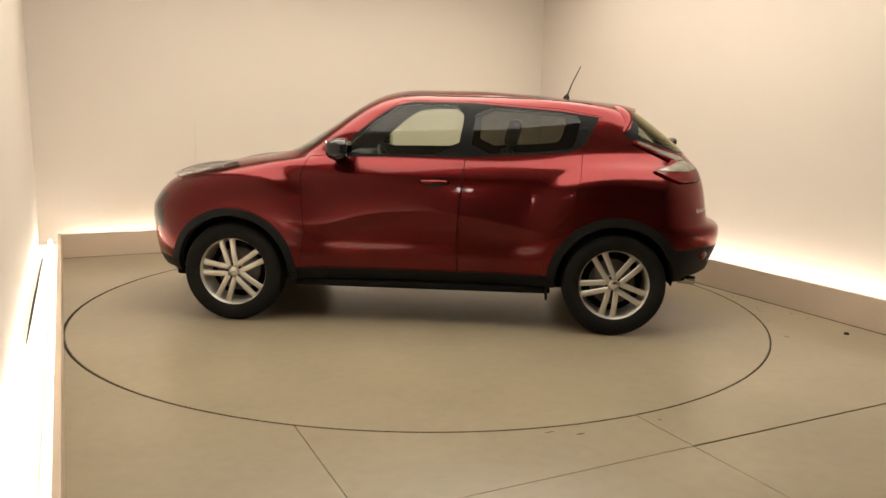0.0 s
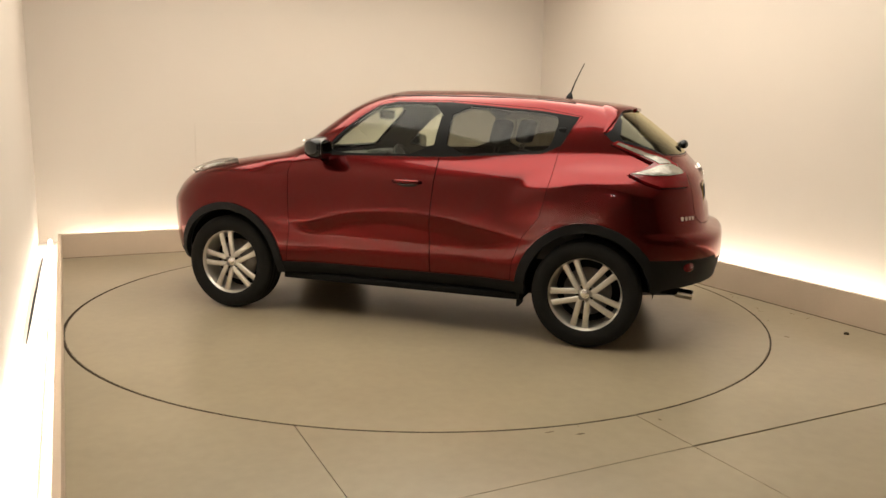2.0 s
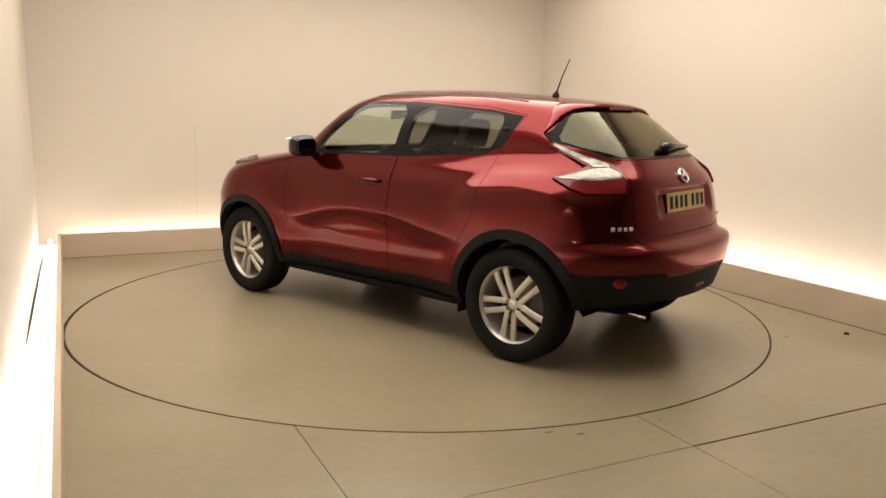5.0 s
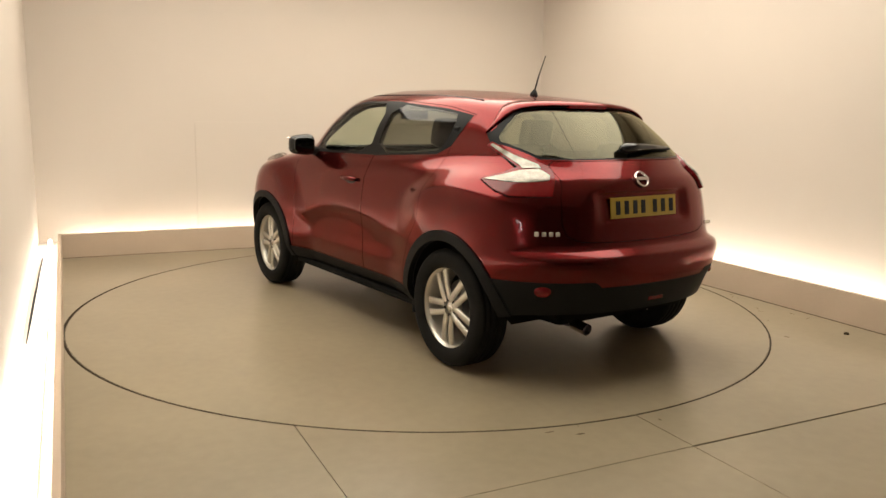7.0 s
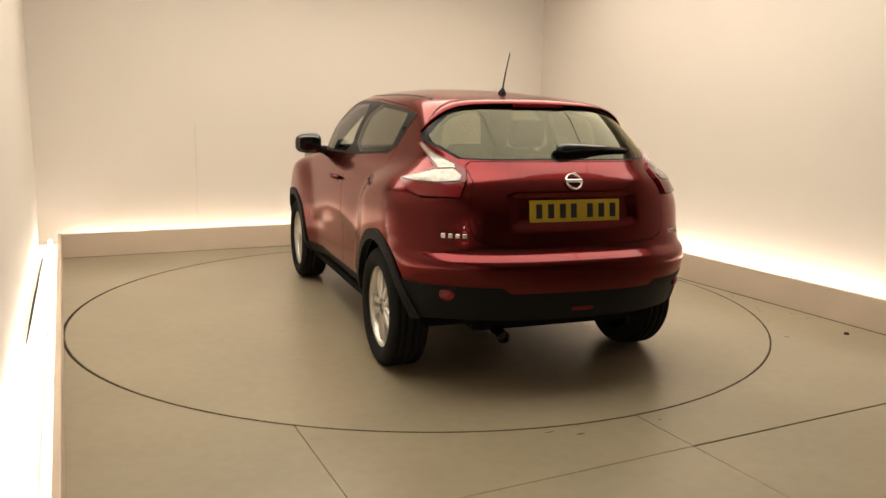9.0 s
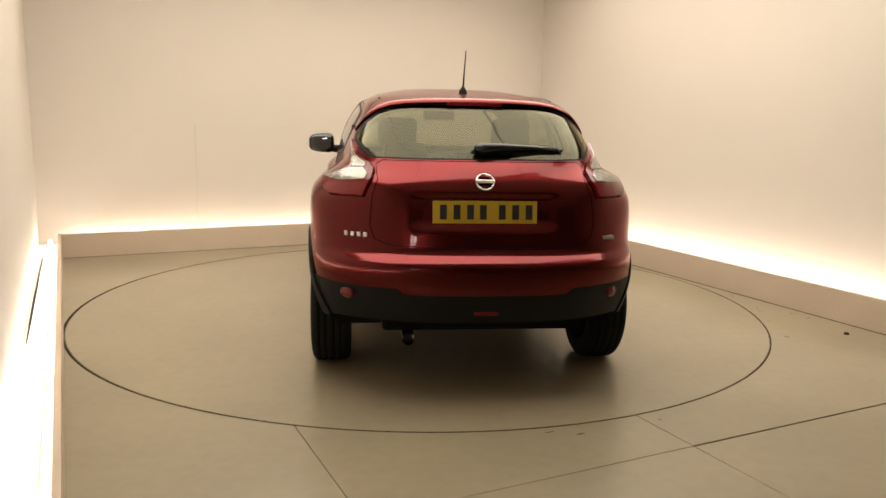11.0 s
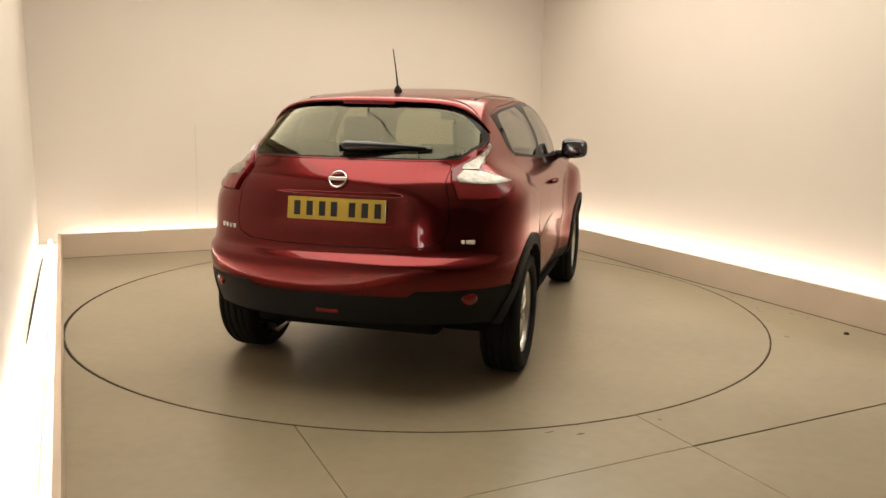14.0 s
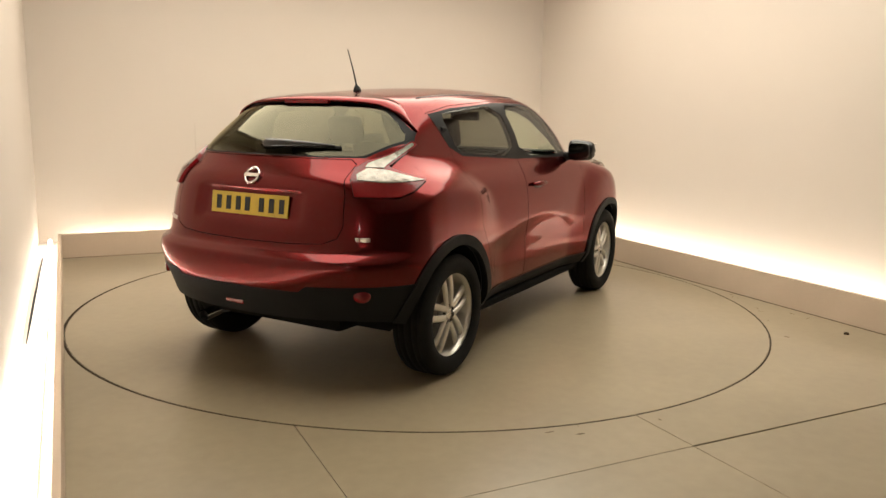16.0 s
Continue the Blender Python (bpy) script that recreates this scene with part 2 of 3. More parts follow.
REAR_N = curve([(.2, 2.0), (.48, 2.5), (.62, 3.0), (.75, 3.1), (1.0, 3.0), (1.12, 3.0), (1.2, 3.3), (1.4, 3.3), (1.5, 2.4), (1.576, 2.0)])
NOSE_C = curve([(.2, .7), (.6, .74), (.9, .76), (1.07, .74), (1.14, .62), (1.4, .45), (1.5, .4), (1.55, .3), (1.576, .02)])
NOSE_N = curve([(.2, 2.4), (.6, 2.6), (.9, 3.0), (1.07, 3.3), (1.14, 3.0), (1.4, 3.5), (1.5, 3.0), (1.576, 2.2)])
WAVE = curve([(-1.1, .64), (-.85, .655), (-.6, .685), (-.3, .745), (0., .765), (.3, .745), (.68, .662), (.95, .72), (1.1, .74)])


def bell(v, mid, width, power=2):
    return math.exp(-abs((v - mid) / width) ** power)


def step(v, lo, hi):
    s = min(max((v - lo) / (hi - lo), 0), 1)
    return s * s * (3 - 2 * s)


def half_width(x, z):
    """The side of the car, without the rounded ends."""
    y = SIDE_Y(z)
    high = step(z, .62, 1.0)
    # wings swell round the wheels and roll over along an arc
    rear, fore = 1 - step(math.hypot(x + 1.28, z - .334), .36 + .30 * high, .76 + .05 * high), 1 - step(math.hypot(x - 1.265, z - .334), .34 + .27 * high, .76 + .02 * high)
    door = (1 - rear) * (1 - fore)
    body = step(z, .30, .45) * (1 - step(z, .98, 1.13))
    y += .052 * rear + .062 * fore
    # the doors are hollowed below a wavy edge and flare out again above the sill
    under = WAVE(x) - z
    if under > 0:
        s = min(under / .12, 1)
        y += door * body * (.009 - .015 * (1 - (1 - s) ** 2))
    else:
        y += door * body * .009 * (1 - step(-under, 0, .30))
    y += door * body * .008 * step(.585 - z, 0, .12) * bell(x, -.05, .80, 6)
    # the cabin is widest at the windscreen
    y += .018 * step(x, -.7, .1) * step(z, 1.14, 1.32) * (1 - step(z, 1.50, 1.56))
    # the tail draws in behind the rear wheels
    y -= (.038 + .016 * step(z, .72, .85)) * step(-x, 1.35, 1.95) * (1 - step(z, 1.10, 1.22))
    y -= step(z, 1.06, 1.2) * .125 * step(-x, .35, 1.75) * SIDE_Y(z)
    return y


def skin_y(x, z):
    """Half width with the rounded ends; 0 outside."""
    r, f = REAR_X(z), NOSE_X(z)
    if x <= r or x >= f:
        return 0.0
    y, rc, fc = half_width(x, z), REAR_C(z), NOSE_C(z)
    if x < r + rc:
        y *= (1 - ((r + rc - x) / rc) ** REAR_N(z)) ** (1 / REAR_N(z))
    if x > f - fc:
        y *= (1 - ((x - f + fc) / fc) ** NOSE_N(z)) ** (1 / NOSE_N(z))
    return y


# ---- the car ----
from mathutils import kdtree


def paint(name):
    """Dark red metallic paint under clear lacquer, with fine flakes."""
    m = material(name, (0.113, 0.0072, 0.0078), 0.21, metal=0.95, spread=0.05, scale=2.0, fine=0.2, coat=0.45, gloss=0.1)
    nt = m.node_tree
    b = nt.nodes["Principled BSDF"]
    b.inputs["Specular Tint"].default_value = (0.95, 0.66, 0.64, 1)
    co, v, k = nt.nodes.new("ShaderNodeTexCoord"), nt.nodes.new("ShaderNodeTexVoronoi"), nt.nodes.new("ShaderNodeBump")
    v.inputs["Scale"].default_value = 1400
    k.inputs["Strength"].default_value, k.inputs["Distance"].default_value = 0.06, 0.001
    nt.links.new(co.outputs["Object"], v.inputs["Vector"])
    nt.links.new(v.outputs["Distance"], k.inputs["Height"])
    nt.links.new(k.outputs[0], b.inputs["Normal"])
    return m


def glazing(name, tint, ior=1.5, sheen=(1, 1, 1)):
    """A thin pane: tinted see-through with a clear reflection."""
    m = bpy.data.materials.new(name)
    m.use_nodes = True
    nt = m.node_tree
    nt.nodes.clear()
    out, mix, see, gloss, fac = [nt.nodes.new("ShaderNode" + n) for n in ("OutputMaterial", "MixShader", "BsdfTransparent", "BsdfGlossy", "LayerWeight")]
    see.inputs[0].default_value = (*tint, 1)
    gloss.inputs["Roughness"].default_value = 0.02
    gloss.inputs["Color"].default_value = (*sheen, 1)
    fac.inputs[0].default_value = 0.5
    power, scaled = nt.nodes.new("ShaderNodeMath"), nt.nodes.new("ShaderNodeMath")
    power.operation, scaled.operation = "POWER", "MULTIPLY_ADD"
    base = ((ior - 1) / (ior + 1)) ** 2
    power.inputs[1].default_value, scaled.inputs[1].default_value, scaled.inputs[2].default_value = 5.0, 1 - base, base
    nt.links.new(fac.outputs["Facing"], power.inputs[0])
    nt.links.new(power.outputs[0], scaled.inputs[0])
    for a, b in ((scaled.outputs[0], mix.inputs[0]), (see.outputs[0], mix.inputs[1]), (gloss.outputs[0], mix.inputs[2]), (mix.outputs[0], out.inputs[0])):
        nt.links.new(a, b)
    return m


PAINT = paint("red_metallic_paint")
BLACK = material("black_plastic", (0.009, 0.009, 0.009), 0.6, spread=0.15, scale=12, fine=0.4, bump=0.12, bump_scale=420, gloss=0.16)
SHINY = material("gloss_black", (0.008, 0.008, 0.009), 0.12, spread=0.05, scale=10)
SATIN = material("satin_black", (0.008, 0.008, 0.008), 0.38, spread=0.1, scale=14, gloss=0.1)
RUBBER = material("tyre_rubber", (0.013, 0.0125, 0.0115), 0.85, spread=0.2, scale=9, fine=0.5, bump=0.1, bump_scale=200, gloss=0.12)
ALLOY = material("alloy", (0.62, 0.59, 0.53), 0.34, metal=0.6, spread=0.06, scale=14, fine=0.4)
STEEL = material("dull_steel", (0.22, 0.21, 0.20), 0.45, metal=0.9, spread=0.2, scale=18, fine=0.4)
CHROME = material("chrome", (0.78, 0.77, 0.75), 0.12, metal=1.0, spread=0.03, scale=20)
MIRROR = material("mirror_silver", (0.14, 0.145, 0.145), 0.05, metal=1.0)
CLOTH = material("seat_cloth", (0.17, 0.16, 0.145), 0.9, spread=0.15, scale=9, fine=0.15, bump=0.05, bump_scale=60)
TRIM = material("cabin_trim", (0.028, 0.027, 0.026), 0.7, spread=0.15, scale=20, fine=0.4)
HEADLINING = material("headlining", (0.42, 0.40, 0.37), 0.95, spread=0.05, scale=30, fine=0.4)
RED_LENS = material("red_lens", (0.15, 0.005, 0.007), 0.2, spread=0.12, scale=40, coat=0.3, gloss=0.3)
CLEAR_LENS = material("clear_lens", (0.26, 0.235, 0.20), 0.25, metal=0.5, spread=0.35, scale=22, fine=0.5, coat=0.5, bump=0.9, bump_scale=26)
YELLOW = material("plate_yellow", (0.44, 0.29, 0.012), 0.4, spread=0.05, scale=20, coat=0.8)
INK = material("plate_ink", (0.008, 0.008, 0.008), 0.7)
GLASS = glazing("clear_glass", (0.74, 0.78, 0.70), 1.4)
DARK_GLASS = glazing("privacy_glass", (0.27, 0.265, 0.23), 1.36)
BACK_PANE_GLASS = glazing("coated_rear_glass", (0.20, 0.195, 0.14), 1.52, (0.96, 0.90, 0.66))
WELL = material("wheel_well", (0.010, 0.0095, 0.009), 0.9, spread=0.2, scale=12, gloss=0.05)

WHEEL_X, WHEEL_Y, WHEEL_Z = 1.265, 0.768, 0.334
car = tagged(new("car"), "dark red metallic small crossover car with alloy wheels on the turntable", "car")

# -- the skin's left half as a grid of level outlines --
LEVELS = [0.20 + 0.02 * i for i in range(38)] + [0.96 + 0.0125 * i for i in range(17)] + [1.175 + 0.02 * i for i in range(14)]
LEVELS += [1.455, 1.47, 1.482, 1.492, 1.50, 1.508, 1.516, 1.524, 1.532, 1.54, 1.547, 1.554, 1.56, 1.565, 1.569, 1.572, 1.574, 1.5755]
LEVELS = sorted(set(round(z, 4) for z in LEVELS))
N_REAR, N_SIDE, N_NOSE = 34, 78, 26


def outline(z):
    r, f, rc, fc, rn, fn = REAR_X(z), NOSE_X(z), REAR_C(z), NOSE_C(z), REAR_N(z), NOSE_N(z)
    pts = []
    for i in range(N_REAR):
        a = i / N_REAR * math.pi / 2
        x = r + rc * (1 - math.cos(a) ** (2 / rn))
        y = half_width(x, z) * math.sin(a) ** (2 / rn)
        # the recess for the number plate
        x += 0.022 * (1 - step(y, .335, .365)) * step(z, .845, .875) * (1 - step(z, 1.0, 1.022))
        pts.append((x, y, z))
    for i in range(N_SIDE + 1):
        x = r + rc + (f - fc - r - rc) * i / N_SIDE
        pts.append((x, half_width(x, z), z))
    for i in range(N_NOSE - 1, -1, -1):
        a = i / N_NOSE * math.pi / 2
        x = f - fc * (1 - math.cos(a) ** (2 / fn))
        pts.append((x, half_width(x, z) * math.sin(a) ** (2 / fn), z))
    return pts


skin = bmesh.new()
grid = [[skin.verts.new(p) for p in outline(z)] for z in LEVELS]
for lower, upper in zip(grid, grid[1:]):
    for i in range(len(lower) - 1):
        skin.faces.new((lower[i + 1], lower[i], upper[i], upper[i + 1]))
ZONE = skin.faces.layers.int.new("zone")
skin.normal_update()
ids = {"body": 0}
SMOOTH = [w.normal.copy() for w in skin.verts]
TREE = kdtree.KDTree(len(SMOOTH))
for i, w in enumerate(skin.verts):
    if w.co.y < 1e-4:
        SMOOTH[i] = Vector((w.normal.x, 0, w.normal.z)).normalized()
    TREE.insert(w.co, i)
TREE.balance()


def carve(name, outline_2d, axes, keep=lambda c, n: True, only=None):
    """Cut the skin along a flat outline, seen along a level direction or from above, and name the faces inside it. axes: two vectors of the view plane."""
    u, v = Vector(axes[0]), Vector(axes[1])
    away = u.cross(v)
    zone = ids.setdefault(name, len(ids))
    allowed = None if only is None else {ids[o] for o in only}
    pts = [Vector(p) for p in outline_2d]
    lo, hi = (min(p[0] for p in pts), min(p[1] for p in pts)), (max(p[0] for p in pts), max(p[1] for p in pts))

    def span(f):
        us, vs = [w.co.dot(u) for w in f.verts], [w.co.dot(v) for w in f.verts]
        return min(us), max(us), min(vs), max(vs)

    def near(f, a, b):
        s = span(f)
        return s[0] <= max(a[0], b[0]) + 1e-4 and s[1] >= min(a[0], b[0]) - 1e-4 and s[2] <= max(a[1], b[1]) + 1e-4 and s[3] >= min(a[1], b[1]) - 1e-4

    faces = [f for f in skin.faces if (allowed is None or f[ZONE] in allowed) and keep(f.calc_center_median(), f.normal) and near(f, lo, hi)]
    for a, b in zip(pts, pts[1:] + pts[:1]):
        sel = [f for f in faces if f.is_valid and near(f, a, b)]
        if not sel:
            continue
        rest = set(faces) - set(sel)
        geom = sel + list({e for f in sel for e in f.edges}) + list({w for f in sel for w in f.verts})
        d = b - a
        res = bmesh.ops.bisect_plane(skin, geom=geom, dist=1e-5, plane_co=u * a[0] + v * a[1], plane_no=(u * -d[1] + v * d[0]).normalized())
        faces = [f for f in rest if f.is_valid] + [g for g in res["geom"] if isinstance(g, bmesh.types.BMFace)]
    for f in set(faces):
        c = f.calc_center_median()
        x, y, inside = c.dot(u), c.dot(v), False
        for a, b in zip(pts, pts[1:] + pts[:1]):
            if (a[1] > y) != (b[1] > y) and x < (b[0] - a[0]) * (y - a[1]) / (b[1] - a[1]) + a[0]:
                inside = not inside
        if inside:
            f[ZONE] = zone


def grown(pts, g):
    """The outline moved outward by g."""
    vs, out = [Vector(p) for p in pts], []
    area = sum(a[0] * b[1] - a[1] * b[0] for a, b in zip(vs, vs[1:] + vs[:1]))
    s = 1 if area > 0 else -1
    for p, c, n in zip(vs[-1:] + vs[:-1], vs, vs[1:] + vs[:1]):
        a, b = (c - p).normalized(), (n - c).normalized()
        m = Vector((a[1] + b[1], -a[0] - b[0])) * s
        m = m.normalized() / max(0.4, math.sqrt(max(0.0, (1 + a.dot(b)) / 2)))
        out.append(c + m * g)
    return out


def disc_2d(x, z, r, n=40):
    return [(x + r * math.cos(2 * math.pi * i / n), z + r * math.sin(2 * math.pi * i / n)) for i in range(n)]


def rounded(pts, turns=2):
    """Corners cut twice, so that an outline runs smoothly."""
    for _ in range(turns):
        out = []
        for a, b in zip(pts, pts[1:] + pts[:1]):
            out += [(a[0] * .8 + b[0] * .2, a[1] * .8 + b[1] * .2), (a[0] * .2 + b[0] * .8, a[1] * .2 + b[1] * .8)]
        pts = out
    return pts


SIDE, REAR, ABOVE = ((1, 0, 0), (0, 0, 1)), ((0, 1, 0), (0, 0, 1)), ((1, 0, 0), (0, 1, 0))
CORNER = ((math.sqrt(.5), math.sqrt(.5), 0), (0, 0, 1))
flank = lambda c, n: c.y > 0.3 and n.y > 0.15
tail = lambda c, n: c.x < -1.1 and n.x < -0.12
fore = lambda c, n: c.x > 0.0 and n.x > 0.12

FRONT_DOOR = [(.80, .385), (.775, .62), (.80, 1.0), (.76, 1.112), (.60, 1.125), (.30, 1.40), (.16, 1.488), (-.30, 1.492), (-.275, 1.13), (-.235, .70), (-.24, .385)]
REAR_DOOR = [(-.246, .385), (-.241, .70), (-.281, 1.13), (-.31, 1.492), (-.9, 1.45), (-1.16, 1.405), (-1.04, 1.215), (-1.02, 1.02), (-.97, .80), (-.86, .66), (-.80, .50), (-.79, .385)]
OPENING = [(.60, 1.118), (.44, 1.272), (.30, 1.39), (.20, 1.455), (.08, 1.482), (-.3, 1.482), (-.9, 1.437), (-1.145, 1.402), (-1.05, 1.225), (-.94, 1.172), (-.3, 1.133)]
FRONT_WINDOW = rounded([(.555, 1.134), (.42, 1.268), (.29, 1.381), (.185, 1.449), (.08, 1.468), (-.270, 1.468), (-.225, 1.146)], 1)
REAR_WINDOW = rounded([(-.338, 1.468), (-.88, 1.426), (-1.03, 1.404), (-.985, 1.215), (-.925, 1.186), (-.312, 1.148)], 1)
BACK_GLASS = [(-.05, 1.178), (.40, 1.177), (.555, 1.180), (.60, 1.215), (.652, 1.262), (.638, 1.30), (.585, 1.36), (.515, 1.415), (.44, 1.442), (.34, 1.455), (.17, 1.461), (-.05, 1.462)]
TAILGATE = [(-.05, 1.170), (.50, 1.170), (.53, 1.15), (.525, 1.08), (.552, 1.0), (.562, .86), (.54, .80), (.47, .772), (.30, .762), (-.05, .757)]
LAMP = [(-.485, 1.066), (-.60, 1.098), (-.672, 1.130), (-.60, 1.176), (-.495, 1.238), (-.525, 1.258), (-.655, 1.197), (-.785, 1.154), (-.84, 1.125), (-.868, 1.08), (-.858, .998), (-.64, .994), (-.56, 1.02)]
LAMP_CLEAR = [(-.50, 1.065), (-.61, 1.091), (-.69, 1.112), (-.78, 1.122), (-.838, 1.092), (-.838, 1.070), (-.72, 1.060), (-.62, 1.060)]
LAMP_HORN = [(-.70, 1.122), (-.684, 1.136), (-.612, 1.182), (-.517, 1.238), (-.53, 1.248), (-.66, 1.187), (-.775, 1.145), (-.79, 1.126)]
WINDSCREEN = [(-.05, 1.142), (.46, 1.145), (.63, 1.155), (.57, 1.28), (.495, 1.40), (.42, 1.455), (.25, 1.485), (-.05, 1.495)]
BONNET = [(.99, -.05), (.99, .60), (1.15, .67), (1.45, .66), (1.70, .58), (1.86, .40), (1.90, -.05)]
TOP_LAMP = [(1.24, .745), (1.33, .775), (1.54, .735), (1.70, .63), (1.79, .48), (1.68, .50), (1.45, .61)]

carve("windscreen_trim", grown(WINDSCREEN, .008), REAR, fore)
carve("windscreen", WINDSCREEN, REAR, fore)
carve("gap", grown(BONNET, .003), ABOVE, lambda c, n: c.x > .9 and c.z > .8 and n.z > .3)
carve("bonnet", BONNET, ABOVE, lambda c, n: c.x > .9 and c.z > .8 and n.z > .3)
carve("bumper", [(-2.3, .54), (-1.2, .54), (-1.2, .745), (-2.3, .745)], SIDE, lambda c, n: c.x < -1.55)
carve("gap", grown(TAILGATE, .0035), REAR, tail)
carve("tailgate", TAILGATE, REAR, tail)
carve("back_trim", BACK_GLASS, REAR, tail)
carve("back_glass", [(y * (.982 if y > 0 else 1), z) for y, z in grown(BACK_GLASS, -.008)], REAR, tail)
carve("gap", grown(FRONT_DOOR, .003), SIDE, flank)
carve("front_door", FRONT_DOOR, SIDE, flank)
carve("gap", grown(REAR_DOOR, .003), SIDE, flank, ("body", "gap"))
carve("rear_door", REAR_DOOR, SIDE, flank, ("body", "gap"))
carve("window_trim", OPENING, SIDE, flank)
carve("front_window", FRONT_WINDOW, SIDE, flank)
carve("rear_window", REAR_WINDOW, SIDE, flank)
carve("gap", grown(LAMP, .004), CORNER, lambda c, n: c.x < -1.2 and c.y > .3)
carve("lamp", LAMP, CORNER, lambda c, n: c.x < -1.2 and c.y > .3)
carve("lamp_clear", LAMP_CLEAR, CORNER, lambda c, n: c.x < -1.2 and c.y > .3, ("lamp",))
carve("lamp_clear", LAMP_HORN, CORNER, lambda c, n: c.x < -1.2 and c.y > .3, ("lamp",))
carve("top_lamp", TOP_LAMP, ABOVE, lambda c, n: c.x > 1.1 and c.z > .8)
carve("top_lamp_core", grown(TOP_LAMP, -.03), ABOVE, lambda c, n: c.x > 1.1 and c.z > .8, ("top_lamp",))
carve("grille", [(1.5, .60), (2.3, .60), (2.3, .84), (1.5, .84)], SIDE, lambda c, n: c.x > 1.74 and c.y < .72)
carve("lower", [(-2.3, .1), (2.3, .1), (2.3, .40), (1.2, .40), (.8, .378), (-1.2, .378), (-1.2, .54), (-2.3, .54)], SIDE)
carve("lower", [(.34, .50), (.44, .572), (.95, .572), (.95, .50)], REAR, lambda c, n: c.x < -1.5 and n.x < -.05, ("bumper", "body"))
for x, r in ((WHEEL_X, .434), (-WHEEL_X, .442)):
    carve("arch", disc_2d(x, WHEEL_Z, r), SIDE, lambda c, n: c.y > .4)
    carve("hole", disc_2d(x, WHEEL_Z, .384), SIDE, lambda c, n: c.y > .4)

carve("hole", [(-1.6, .1), (1.45, .1), (1.45, .295), (-1.6, .305)], SIDE)
carve("hole", [(-2.3, .1), (-1.55, .1), (-1.55, .35), (-1.75, .385), (-2.3, .415)], SIDE)
carve("hole", [(1.4, .1), (2.3, .1), (2.3, .29), (1.78, .33), (1.4, .33)], SIDE)
NORMAL = {}
for w in skin.verts:
    n = Vector()
    for _, k, d in TREE.find_n(w.co, 4):
        n += SMOOTH[k] / (d + 1e-5)
    if w.co.y < 1e-4:
        n.y = 0
    NORMAL[w] = n.normalized()
BY_ZONE = {}
for f in skin.faces:
    BY_ZONE.setdefault(f[ZONE], []).append(f)


def panel_mesh(name, zones, mat, signs, out=0.0, depth=0.014, skip=None):
    """A sheet of the skin with returned edges; signs: 1 left, -1 right."""
    verts, faces, normals = [], [], []
    fs = [f for zn in zones for f in BY_ZONE.get(ids[zn], ()) if skip is None or not skip(f)]
    inside = set(fs)
    for s in signs:
        index = {}

        def put(w, off):
            key = (w, off)
            if key not in index:
                p = w.co + NORMAL[w] * off
                index[key] = len(verts)
                verts.append((p.x, p.y * s, p.z))
            return index[key]

        for f in fs:
            vs = list(f.verts)[::s]
            faces.append([put(w, out) for w in vs])
            normals += [(NORMAL[w].x, NORMAL[w].y * s, NORMAL[w].z) for w in vs]
        if depth:
            for f in fs:
                for l in f.loops:
                    if any(g in inside for g in l.edge.link_faces if g is not f) or (l.vert.co.y < 1e-3 and l.link_loop_next.vert.co.y < 1e-3):
                        continue
                    a, b = (l.vert, l.link_loop_next.vert) if s == 1 else (l.link_loop_next.vert, l.vert)
                    quad = [put(a, out), put(a, out - depth), put(b, out - depth), put(b, out)]
                    pa, pc, pd = [Vector(verts[q]) for q in (quad[0], quad[1], quad[2])]
                    n = (pc - pa).cross(pd - pa).normalized()
                    faces.append(quad)
                    normals += [n] * 4
    me = bpy.data.meshes.new(name)
    me.from_pydata(verts, [], faces)
    me.materials.append(mat)
    me.shade_smooth()
    me.normals_split_custom_set([tuple(n) for n in normals])
    return me


def sheet(name, zones, mat, parent=None, signs=(1, -1), label="", **kw):
    ob = new(name, panel_mesh(name, zones, mat, signs, **kw))
    ob.parent = parent or car
    return tagged(ob, label)


sheet("body", ["body"], PAINT, label="dark red metallic painted shell")
sheet("bonnet", ["bonnet"], PAINT)
gate = sheet("tailgate", ["tailgate"], PAINT)
sheet("rear_bumper", ["bumper"], PAINT)
for s in (1, -1):
    sheet("sill", ["lower"], BLACK, signs=(s,), label="matt black plastic sill", out=0.002, skip=lambda f: abs(f.calc_center_median().x) > 1.26)
sheet("lower_rear_bumper", ["lower"], BLACK, label="matt black lower rear bumper", out=0.002, skip=lambda f: f.calc_center_median().x > -1.26)
sheet("lower_front_bumper", ["lower"], BLACK, label="matt black lower front bumper", out=0.002, skip=lambda f: f.calc_center_median().x < 1.26)
sheet("grille", ["grille"], SHINY, label="gloss black grille")
sheet("windscreen", ["windscreen"], GLASS, label="clear laminated windscreen", depth=0.004).visible_shadow = False
sheet("windscreen_surround", ["windscreen_trim"], SHINY, label="black windscreen edge")
back = sheet("rear_windscreen", ["back_glass"], BACK_PANE_GLASS, gate, label="tinted rear windscreen", depth=0.004)
back.visible_shadow = False
sheet("glass_border", ["back_trim"], SATIN, gate, label="black edge round the rear glass")
